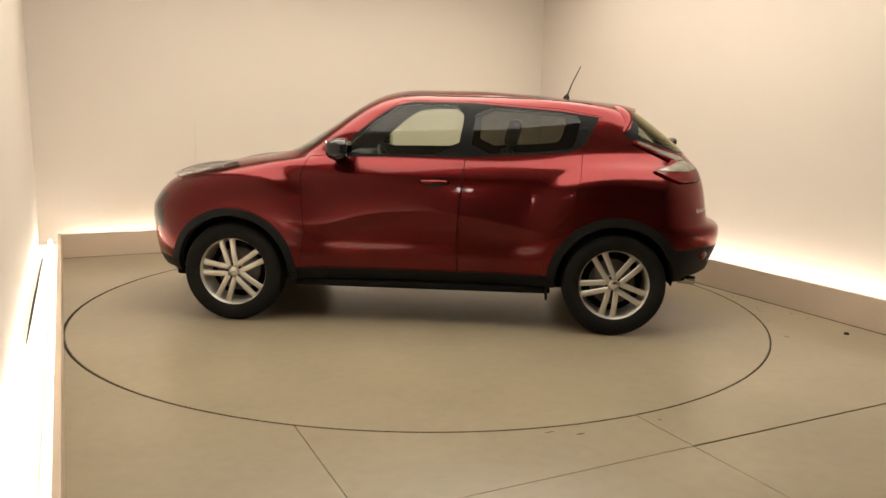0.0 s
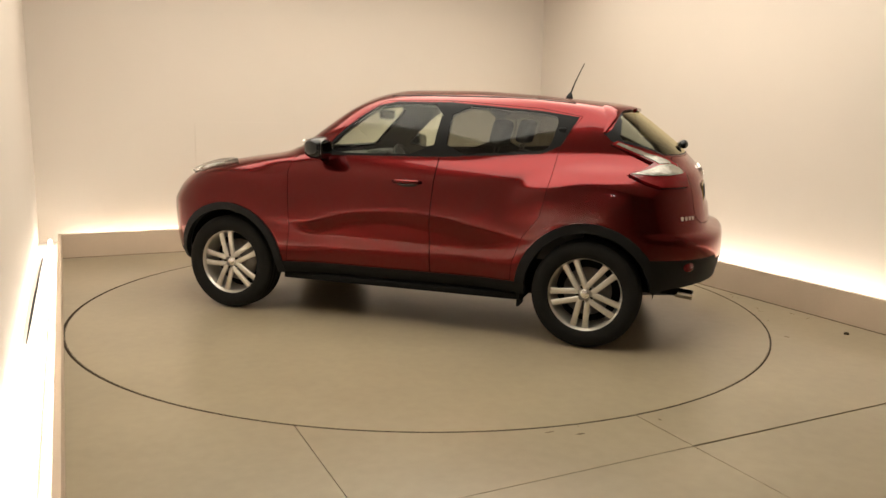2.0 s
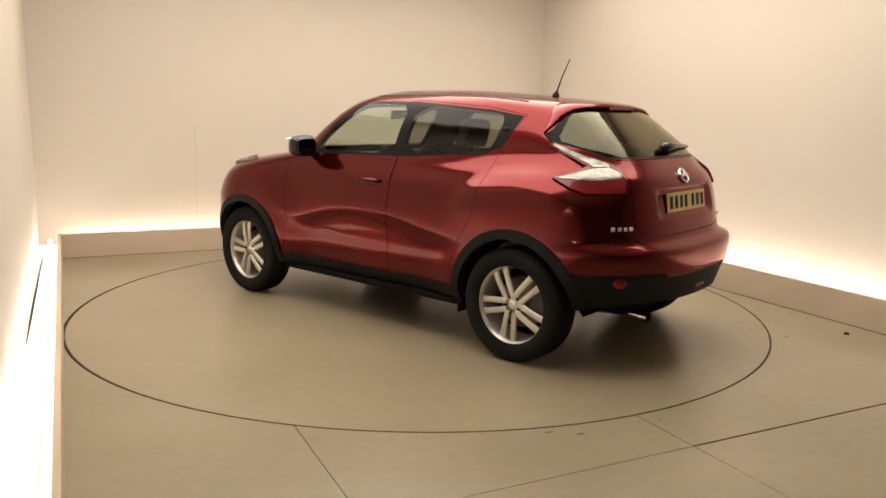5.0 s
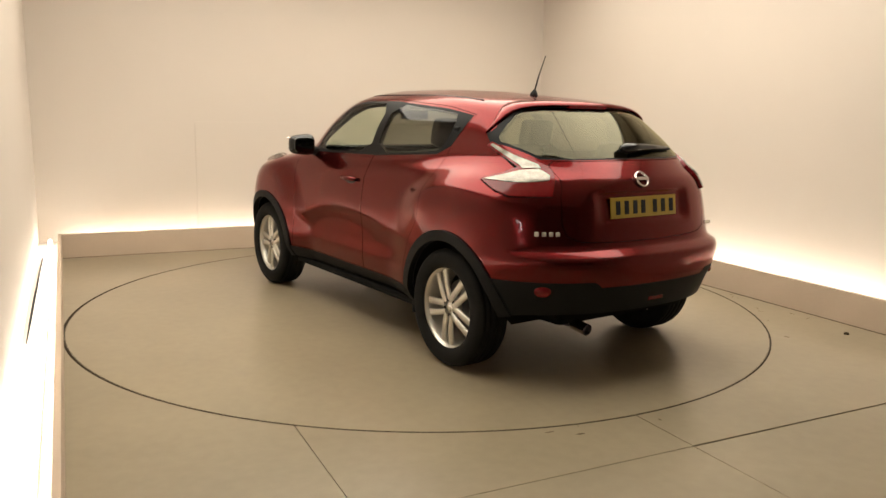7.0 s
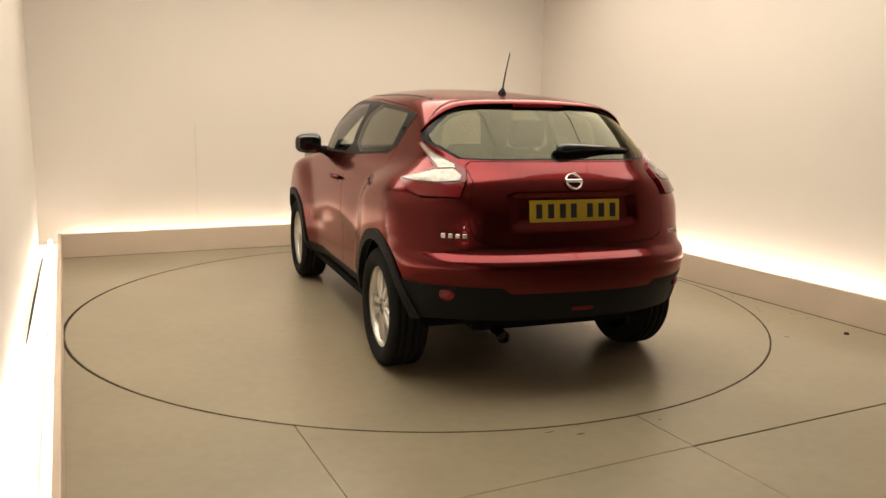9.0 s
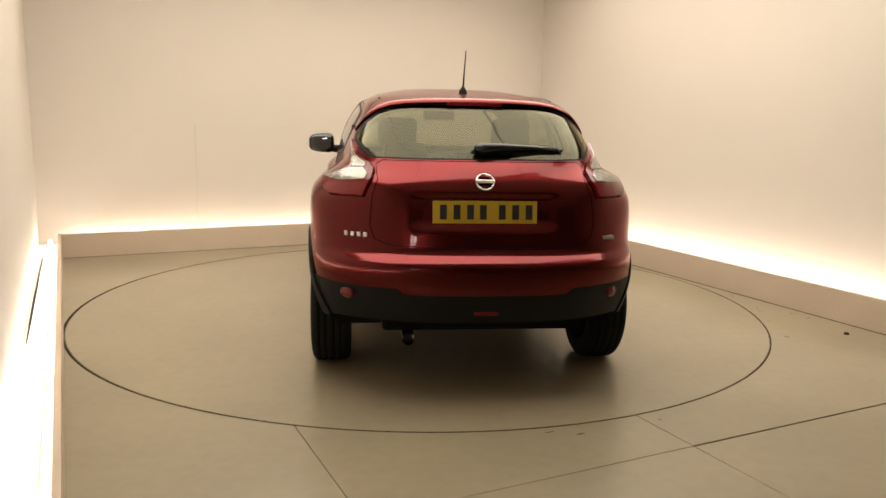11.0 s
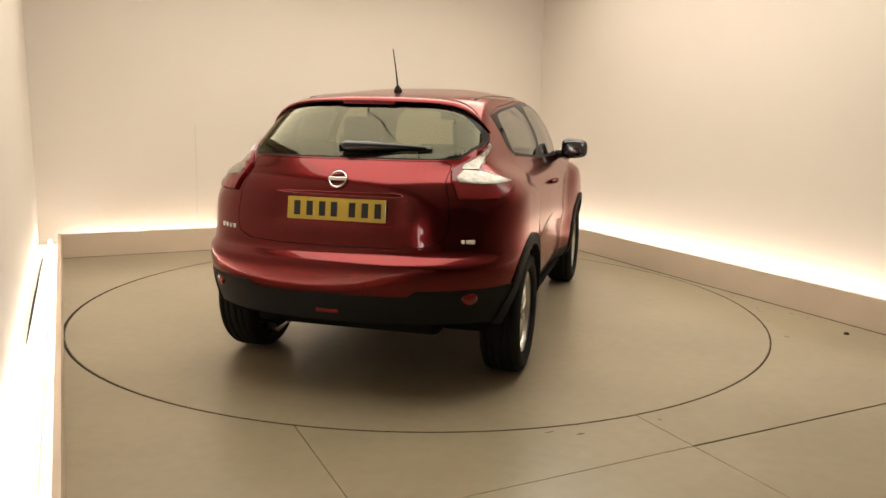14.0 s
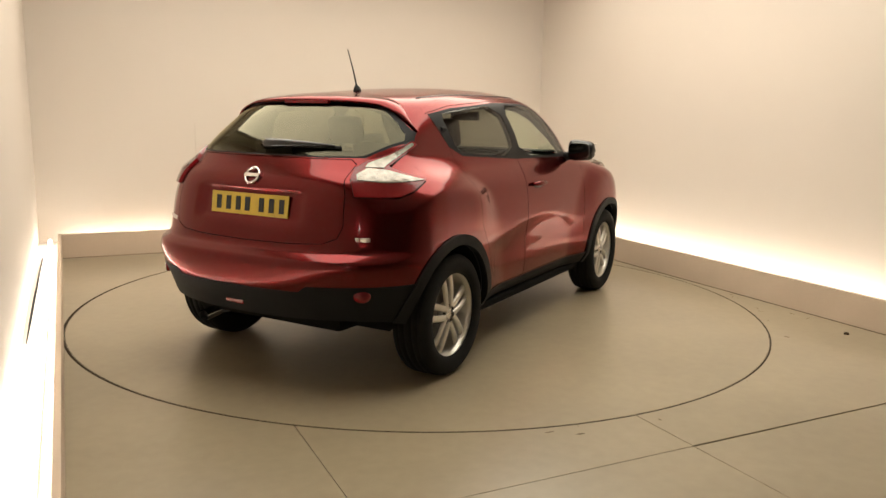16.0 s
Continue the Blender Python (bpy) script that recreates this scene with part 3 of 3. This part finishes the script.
for s in (1, -1):
    door = sheet("front_door", ["front_door"], PAINT, signs=(s,))
    pane = sheet("window", ["front_window"], GLASS, door, (s,), "lightly tinted window glass", depth=0.004)
    pane.visible_shadow = False
    door_b = sheet("rear_door", ["rear_door"], PAINT, signs=(s,))
    pane = sheet("window", ["rear_window"], DARK_GLASS, door_b, (s,), "dark tinted window glass", depth=0.004)
    pane.visible_shadow = False
    sheet("window_surround", ["window_trim"], SATIN, signs=(s,), label="black window surround", out=0.001)
    lamp = sheet("tail_light", ["lamp"], RED_LENS, signs=(s,), label="boomerang-shaped red tail light", out=0.016, depth=0.03)
    sheet("clear_lens", ["lamp_clear"], CLEAR_LENS, lamp, (s,), "clear silver lens", out=0.020, depth=0.01)
    wing_lamp = sheet("front_lamp", ["top_lamp"], CLEAR_LENS, signs=(s,), label="clear lamp along the top of the wing", out=0.026, depth=.03)
    sheet("lamp_core", ["top_lamp_core"], SHINY, wing_lamp, (s,), "dark lens inside the lamp", out=0.024, depth=.02)
    for front in (True, False):
        sheet("wheel_arch", ["arch"], BLACK, signs=(s,), label="matt black wheel arch moulding", out=0.012, depth=0.035, skip=lambda f: (f.calc_center_median().x > 0) != front)
solid = [zn for zn in ids if zn not in ("hole", "windscreen", "front_window", "rear_window", "back_glass", "gap")]
sheet("inner_lining", solid + ["gap"], TRIM, out=-0.030, depth=0, label="dark cabin lining")


def sub(name, bm, mat, parent, m=None, label="", smooth=True):
    if m is not None:
        bmesh.ops.transform(bm, matrix=m, verts=bm.verts)
    return part(name, bm, mat, parent, label, smooth)


def lathe(profile, n=64):
    """A turned shape about the y axis from (radius, y) points."""
    bm = bmesh.new()
    rings = [[bm.verts.new((r * math.cos(2 * math.pi * i / n), y, r * math.sin(2 * math.pi * i / n))) for i in range(n)] for r, y in profile]
    for p, q in zip(rings, rings[1:]):
        for i in range(n):
            bm.faces.new((p[i], p[(i + 1) % n], q[(i + 1) % n], q[i]))
    bmesh.ops.recalc_face_normals(bm, faces=bm.faces)
    return bm


def tyre_bm():
    prof = [(.226, .085), (.236, .098), (.262, .106), (.29, .1075), (.308, .102), (.322, .092), (.330, .080)]
    for y in (.058, .022):
        prof += [(.3335, y + .006), (.3265, y + .004), (.3265, y - .004), (.334, y - .006)]
    prof += [(.334, 0.0)]
    prof = prof + [(r, -y) for r, y in prof[-2::-1]]
    bm = lathe(prof, 96)
    return bm


def spoke(bm, angle, lean):
    """One tapered, rounded spoke from the hub to the rim."""
    rows = []
    for k, r in enumerate((.040, .075, .12, .165, .205, .226)):
        off = lean * (.024 + .015 * (r - .04) / .186)
        w, dep = (.0185, .0175, .0175, .0185, .0205, .025)[k], (.070, .071, .070, .066, .060, .056)[k]
        sec = []
        for wx, dy in ((-w, .015), (-w, .004), (-w * .55, 0), (w * .55, 0), (w, .004), (w, .015)):
            c, s = math.cos(angle), math.sin(angle)
            sec.append(bm.verts.new((r * c - (off + wx) * s, dep - dy, r * s + (off + wx) * c)))
        rows.append(sec)
    for p, q in zip(rows, rows[1:]):
        for i in range(5):
            bm.faces.new((p[i], p[i + 1], q[i + 1], q[i]))


def rim_bm():
    bm = lathe([(.200, -.08), (.205, -.02), (.212, .040), (.216, .058), (.220, .070), (.2265, .076), (.230, .084), (.232, .080), (.226, .070)], 96)
    for i in range(5):
        a = math.pi / 2 + 2 * math.pi * i / 5
        spoke(bm, a, 1)
        spoke(bm, a, -1)
    hub = lathe([(.0005, .066), (.026, .066), (.030, .062), (.052, .058), (.060, .048), (.060, .02)], 48)
    me = bpy.data.meshes.new("hub_tmp")
    hub.to_mesh(me)
    hub.free()
    bm.from_mesh(me)
    bpy.data.meshes.remove(me)
    bmesh.ops.recalc_face_normals(bm, faces=bm.faces)
    return bm


def wheel():
    """A wheel in its own space: y points outward."""
    w = new("wheel", finish("wheel", lathe([(.0005, -.05), (.150, -.05), (.150, -.03), (.0005, -.03)], 48), STEEL, True))
    tagged(w, "grey brake disc behind the wheel")
    part("hub_carrier", lathe([(.0005, -.088), (.205, -.088), (.210, -.075), (.0005, -.075)], 40), WELL, w, "dark carrier behind the wheel", True)
    part("tyre", tyre_bm(), RUBBER, w, "black rubber tyre", True)
    part("rim", rim_bm(), ALLOY, w, "silver alloy rim with five twin spokes", True)
    part("cap", lathe([(.0005, .0685), (.022, .0685), (.0255, .066)], 32), CHROME, w, "round hub cap", True)
    for i in range(5):
        a = math.pi / 2 + 2 * math.pi * i / 5
        nut = bmesh.new()
        bmesh.ops.create_cone(nut, cap_ends=True, segments=6, radius1=.0105, radius2=.0095, depth=.012, matrix=pose(.047 * math.cos(a), .058, .047 * math.sin(a), 90))
        part("wheel_nut", nut, SHINY, w)
    return w


def placed_wheel(w, x, s):
    w.parent = car
    w.matrix_basis = pose(x, s * WHEEL_Y, WHEEL_Z, 0, 0, 0 if s == 1 else 180) @ pose(0, 0, 0, 0, 13, 0)


first = wheel()
placed_wheel(first, WHEEL_X, 1)
for x, s, turn in ((WHEEL_X, -1, 20), (-WHEEL_X, 1, 28), (-WHEEL_X, -1, 4)):
    m = pose(x, s * WHEEL_Y, WHEEL_Z, 0, 0, 0 if s == 1 else 180) @ pose(0, 0, 0, 0, turn, 0)
    copy_thing(first, m)

for s in (1, -1):
    part("mud_flap", boxed(-.843, -.827, s * .66, s * .80, .205, .31, bevel=.005), BLACK, car, "black plastic mud flap")

# wheel wells, underbody, exhaust
for x in (WHEEL_X, -WHEEL_X):
    for s in (1, -1):
        bm = bmesh.new()
        n = 28
        rows = [[bm.verts.new((x + .392 * math.cos(a), s * min(y, skin_y(x + .392 * math.cos(a), WHEEL_Z + .392 * math.sin(a)) - .02), WHEEL_Z + .392 * math.sin(a))) for a in [math.pi * (-.02 + 1.04 * i / n) for i in range(n + 1)]] for y in (.845, .50)]
        for i in range(n):
            bm.faces.new((rows[0][i], rows[0][i + 1], rows[1][i + 1], rows[1][i]))
        bm.faces.new(rows[1])
        part("wheel_well", bm, WELL, car, "black wheel well lining")
part("underbody", boxed(-1.2, 1.8, -.52, .52, .23, .30, bevel=.02), WELL, car, "dark underbody")
part("underbody", boxed(-1.80, -1.15, -.50, .50, .30, .47, bevel=.03), WELL, car, "dark underbody")
part("underbody", boxed(-.86, .86, -.79, .79, .245, .29, bevel=.015), WELL, car, "dark underbody")
part("axle", boxed(-1.30, -1.22, -.68, .68, .24, .32, bevel=.03), WELL, car)
part("axle", boxed(1.22, 1.30, -.68, .68, .24, .32, bevel=.03), WELL, car)


def tube(points, radius, n=12, caps=True):
    bm = bmesh.new()
    pts = [Vector(p) for p in points]
    rings = []
    for i, p in enumerate(pts):
        d = (pts[min(i + 1, len(pts) - 1)] - pts[max(i - 1, 0)]).normalized()
        side = d.cross(Vector((0, 0, 1)) if abs(d.z) < .9 else Vector((1, 0, 0))).normalized()
        up = side.cross(d)
        r = radius[i] if isinstance(radius, (list, tuple)) else radius
        rings.append([bm.verts.new(p + (side * math.cos(2 * math.pi * k / n) + up * math.sin(2 * math.pi * k / n)) * r) for k in range(n)])
    for p, q in zip(rings, rings[1:]):
        for k in range(n):
            bm.faces.new((p[k], p[(k + 1) % n], q[(k + 1) % n], q[k]))
    if caps:
        bm.faces.new(rings[0][::-1])
        bm.faces.new(rings[-1])
    bmesh.ops.recalc_face_normals(bm, faces=bm.faces)
    return bm


pipe = part("exhaust", tube([(-.6, .36, .26), (-1.5, .37, .28), (-1.76, .37, .30), (-1.85, .37, .292)], .026, 16, False), STEEL, car, "dull steel exhaust pipe", True)
part("tip", tube([(-1.78, .37, .298), (-1.885, .37, .286)], .032, 18, False), CHROME, pipe, "bright exhaust tip", True)

# spoiler over the rear glass, with the high brake light
def on_skin(y, z):
    """The length at which the skin's rear has this half width at this height."""
    lo, hi = REAR_X(z), -.9
    for _ in range(30):
        mid = (lo + hi) / 2
        lo, hi = (mid, hi) if skin_y(mid, z) < abs(y) else (lo, mid)
    return lo


HALF = [(.628, 1.315), (.612, 1.338), (.585, 1.368), (.545, 1.402), (.50, 1.428), (.44, 1.449), (.36, 1.460), (.26, 1.465), (.14, 1.468)]
bm, rows = bmesh.new(), []
for y, z in HALF + [(0, 1.469)] + [(-y, z) for y, z in HALF[::-1]]:
    top = step(z, 1.315, 1.46)
    g = Vector((y * .55, max(z - 1.19, .05))).normalized() * (.001 + .032 * top)
    oy, oz = y + g[0], min(z + g[1], 1.515)
    inner = Vector((on_skin(y, z), y, z))
    base = Vector((min(on_skin(oy, oz), inner.x + .012 + .20 * top * (1 - abs(y) / .66)), oy, oz))
    reach = .0 + .037 * top
    tip = inner + Vector((-reach, y * .02, .002 * top))
    mid = base.lerp(tip, .5) + Vector((-.004, 0, .005))
    rows.append([bm.verts.new(p) for p in (Vector((base.x + .01 + .04 * top, oy * (1 - .06 * top), oz - .03 * top)), base + Vector((0, 0, .003)), mid, tip, tip + Vector((.003, 0, -.011)), inner + Vector((.004, 0, -.006)), inner + Vector((.03, 0, 0)))])
for p, q in zip(rows, rows[1:]):
    for i in range(7):
        bm.faces.new((p[i], p[(i + 1) % 7], q[(i + 1) % 7], q[i]))
bm.faces.new(rows[0])
bm.faces.new(rows[-1][::-1])
bmesh.ops.recalc_face_normals(bm, faces=bm.faces)
TIP = rows[len(HALF)][3].co.copy()
spoiler = part("spoiler", bm, PAINT, gate, "dark red roof spoiler", True)
part("brake_light", boxed(TIP.x - .004, TIP.x + .03, -.15, .15, TIP.z - .022, TIP.z - .005, bevel=.004), RED_LENS, spoiler, "red high brake light")

# wiper, badge, plate, lettering bars
wiper = part("rear_wiper", tube([(-1.742, .035, 1.232), (-1.752, .0, 1.236), (-1.745, -.10, 1.240), (-1.725, -.25, 1.240), (-1.705, -.40, 1.235)], [.022, .030, .024, .015, .007], 12), SHINY, gate, "black rear wiper", True)
part("blade", tube([(-1.735, .05, 1.222), (-1.715, -.20, 1.226), (-1.695, -.43, 1.228)], .007, 8), BLACK, wiper)
BADGE = pose(-1.868, 0, 1.075, 0, 0, 90) @ pose(0, 0, 0, 32)
ring = lathe([(.038, .0), (.038, .010), (.043, .013), (.048, .010), (.048, .0)], 40)
bmesh.ops.transform(ring, matrix=BADGE, verts=ring.verts)
badge = part("badge", ring, CHROME, gate, "round chrome badge with a bar", True)
cross = boxed(-.049, .049, -.004, .014, -.010, .010, bevel=.003)
bmesh.ops.transform(cross, matrix=BADGE, verts=cross.verts)
part("bar", cross, CHROME, badge)
plate_bm = boxed(-.003, .003, -.26, .26, -.0555, .0555, bevel=.002)
PLATE = pose(-1.900, 0, .932, 0, 7, 0)
bmesh.ops.transform(plate_bm, matrix=PLATE, verts=plate_bm.verts)
plate = part("number_plate", plate_bm, YELLOW, gate, "yellow number plate with black bars")
for y in (.207, .140, .073, .010, -.085, -.152, -.219):
    bar = boxed(-.0055, -.002, y - .017, y + .017, -.036, .036, bevel=.0012, segments=1)
    bmesh.ops.transform(bar, matrix=PLATE, verts=bar.verts)
    part("bar", bar, INK, plate)


def letter_bar(y, z, w, h):
    """A flat chrome bar standing on the skin, turned to follow it."""
    x0, x1 = on_skin(y - w / 2, z), on_skin(y + w / 2, z)
    bm = boxed(-.004, .006, -w / 2, w / 2, -h / 2, h / 2, bevel=.002, segments=1)
    bmesh.ops.transform(bm, matrix=pose((x0 + x1) / 2, y, z, 0, 0, -math.degrees(math.atan2(x1 - x0, w))), verts=bm.verts)
    return bm


lettering = part("lettering", letter_bar(.680, .812, .022, .024), ALLOY, car, "chrome model lettering as plain bars")
for y in (.649, .618, .587):
    part("bar", letter_bar(y, .812, .022, .022), ALLOY, lettering)
x = on_skin(.64, .797)
part("engine_badge", box(boxed(x - .003, x + .03, -.685, -.645, .788, .806, bevel=.002), x - .010, x + .02, -.640, -.595, .788, .806, bevel=.002), ALLOY, car, "small chrome engine badge")

for s in (1, -1):
    # rear reflectors
    x = on_skin(.675, .52)
    slant = math.degrees(math.atan2(on_skin(.695, .52) - on_skin(.655, .52), .04))
    disc_lens = bmesh.new()
    bmesh.ops.create_icosphere(disc_lens, subdivisions=3, radius=1, matrix=pose(x - .006, s * .675, .525, 0, 0, -slant * s) @ Matrix.Diagonal((.016, .044, .032, 1)))
    part("reflector", disc_lens, RED_LENS, car, "red rear reflector", True)
    # door mirrors
    shape = bmesh.new()
    bmesh.ops.create_icosphere(shape, subdivisions=4, radius=1)
    for w in shape.verts:
        p = w.co
        q = Vector([math.copysign(abs(c) ** .55, c) for c in p])
        f = 1 - .25 * max(0, q.x)
        w.co = Vector((q.x * .075 + .02 * q.y * q.y * (-1 if q.x > 0 else 0), q.y * .098 * f, q.z * .073 * f * (1 + .12 * q.y * -s)))
    bmesh.ops.translate(shape, verts=shape.verts, vec=(.535, s * .905, 1.168))
    mirror = part("door_mirror", shape, SHINY, car, "black door mirror housing", True)
    face = bmesh.new()
    bmesh.ops.create_icosphere(face, subdivisions=3, radius=1)
    for w in face.verts:
        q = Vector([math.copysign(abs(c) ** .5, c) for c in w.co])
        w.co = Vector((q.x * .004 + .461, q.y * .080 + s * .905, q.z * .056 + 1.168))
    part("mirror_glass", face, MIRROR, mirror, "silvered mirror glass", True)
    part("mirror_arm", tube([(.56, s * .765, 1.118), (.55, s * .82, 1.125), (.545, s * .87, 1.14)], [.034, .028, .026], 14), BLACK, mirror, "", True)
    part("trim_line", tube([(.60, s * .845, 1.214), (.615, s * .90, 1.222), (.59, s * .985, 1.212)], .0035, 8), CHROME, mirror, "thin chrome line", True)
    # handles
    hy = skin_y(-.09, .965)
    cup = bmesh.new()
    bmesh.ops.create_icosphere(cup, subdivisions=3, radius=1, matrix=Matrix.LocRotScale((-.085, s * (hy + .001), .958), None, (.075, .006, .026)))
    handle = part("door_handle", tube([(-.175, s * (hy + .004), .968), (-.155, s * (hy + .026), .970), (-.08, s * (hy + .032), .970), (-.01, s * (hy + .026), .970), (.01, s * (hy + .004), .968)], [.012, .014, .015, .014, .012], 12), PAINT, car, "dark red door handle", True)
    part("recess", cup, SHINY, handle, "", True)
    part("rear_handle", boxed(-1.075, -1.025, s * (skin_y(-1.05, 1.31) - .02), s * (skin_y(-1.05, 1.31) + .003), 1.285, 1.335, bevel=.008), BLACK, car, "black handle hidden in the window corner")
    # round lamps low in the nose
    low = bmesh.new()
    bmesh.ops.create_icosphere(low, subdivisions=3, radius=1, matrix=Matrix.LocRotScale((1.80, s * .56, .68), None, (.075, .09, .085)))
    part("headlight", low, CLEAR_LENS, car, "round clear headlight", True)

part("fog_light", boxed(REAR_X(.45) - .004, REAR_X(.45) + .03, -.06, .06, .438, .462, bevel=.005), RED_LENS, car, "red rear fog light in the lower bumper")
aerial = part("aerial", tube([(-.965, 0, 1.515), (-.967, 0, 1.545), (-.975, 0, 1.565)], [.030, .022, .009], 16), BLACK, car, "black roof aerial", True)
part("rod", tube([(-.972, 0, 1.56), (-1.005, 0, 1.65), (-1.060, 0, 1.768)], [.0055, .0042, .0028], 8), BLACK, aerial, "", True)
for s in (1, -1):
    part("roof_strip", tube([(x, s * .50, next(z / 1000 for z in range(1575, 1300, -1) if skin_y(x, z / 1000) > .50) - .001) for x in [.16 - .09 * i for i in range(15)]], .006, 8), SHINY, car, "black roof joint strip", True)


# ---- cabin ----
def soft_block(x0, x1, y0, y1, z0, z1, r, m=None):
    bm = boxed(x0, x1, y0, y1, z0, z1, bevel=r, segments=4)
    if m is not None:
        bmesh.ops.transform(bm, matrix=m, verts=bm.verts)
    return bm


def front_seat(y):
    base = part("front_seat", soft_block(-.42, .10, y - .24, y + .24, .46, .64, .06), CLOTH, car, "dark cloth front seat", True)
    lean = pose(-.40, y, .56, 0, -14)
    part("backrest", soft_block(-.08, .05, -.235, .235, .0, .60, .055, lean), CLOTH, base, "", True)
    part("headrest", soft_block(-.05, .045, -.125, .125, .66, .84, .045, lean), CLOTH, base, "dark cloth headrest", True)
    for dy in (-.05, .05):
        part("post", tube([lean @ Vector((0, dy, .58)), lean @ Vector((0, dy, .70))], .007, 8), STEEL, base)


front_seat(.37)
front_seat(-.37)
bench = part("rear_seat", soft_block(-1.12, -.62, -.60, .60, .48, .66, .06), CLOTH, car, "dark cloth rear bench", True)
lean = pose(-1.10, 0, .60, 0, -20)
part("backrest", soft_block(-.07, .07, -.60, .60, .0, .54, .05, lean), CLOTH, bench, "", True)
for y in (.36, -.36):
    part("headrest", soft_block(-.04, .04, y - .12, y + .12, .55, .68, .04, lean), CLOTH, bench, "dark cloth headrest", True)
part("parcel_shelf", boxed(-1.72, -1.28, -.50, .50, 1.08, 1.10, bevel=.008), TRIM, car, "dark parcel shelf")
dash = part("dashboard", soft_block(.52, .98, -.66, .66, .78, 1.09, .08), TRIM, car, "dark moulded dashboard", True)
part("hood", soft_block(.48, .68, -.55, -.17, 1.0, 1.12, .05), TRIM, dash, "", True)
wheel_ring = bmesh.new()
rows = []
for i in range(40):
    a = 2 * math.pi * i / 40
    rows.append([wheel_ring.verts.new(pose(.40, -.37, .98, 0, -66) @ Vector(((.18 + .015 * math.cos(b)) * math.cos(a), (.18 + .015 * math.cos(b)) * math.sin(a), .015 * math.sin(b)))) for b in [2 * math.pi * k / 10 for k in range(10)]])
for p, q in zip(rows, rows[1:] + rows[:1]):
    for k in range(10):
        wheel_ring.faces.new((p[k], p[(k + 1) % 10], q[(k + 1) % 10], q[k]))
bmesh.ops.recalc_face_normals(wheel_ring, faces=wheel_ring.faces)
steer = part("steering_wheel", wheel_ring, TRIM, car, "dark steering wheel", True)
part("column", tube([(.41, -.37, .985), (.62, -.37, .90)], [.06, .05], 14), TRIM, steer, "", True)
part("cabin_mirror", soft_block(.40, .43, -.12, .12, 1.36, 1.43, .012), SHINY, car, "black inside mirror", True)
part("boot_floor", boxed(-1.90, -1.55, -.58, .58, .45, .49, bevel=.02), WELL, car, "dark panel under the boot")
part("cabin_floor", boxed(-.85, .85, -.70, .70, .29, .33), TRIM, car)


def motions():
    """Car and disc turn together, at an even pace."""
    rows_car, rows_disc = [], []
    for i in range(9):
        t = 2.0 * i
        turn = pose(0, 0, 0, 0, 0, 173.845 - 7.1829 * t)
        rows_disc.append((t, turn))
        rows_car.append((t, turn @ pose(-0.0583, -0.1390, 0)))
    walk(turntable, rows_disc)
    walk(car, rows_car)


motions()
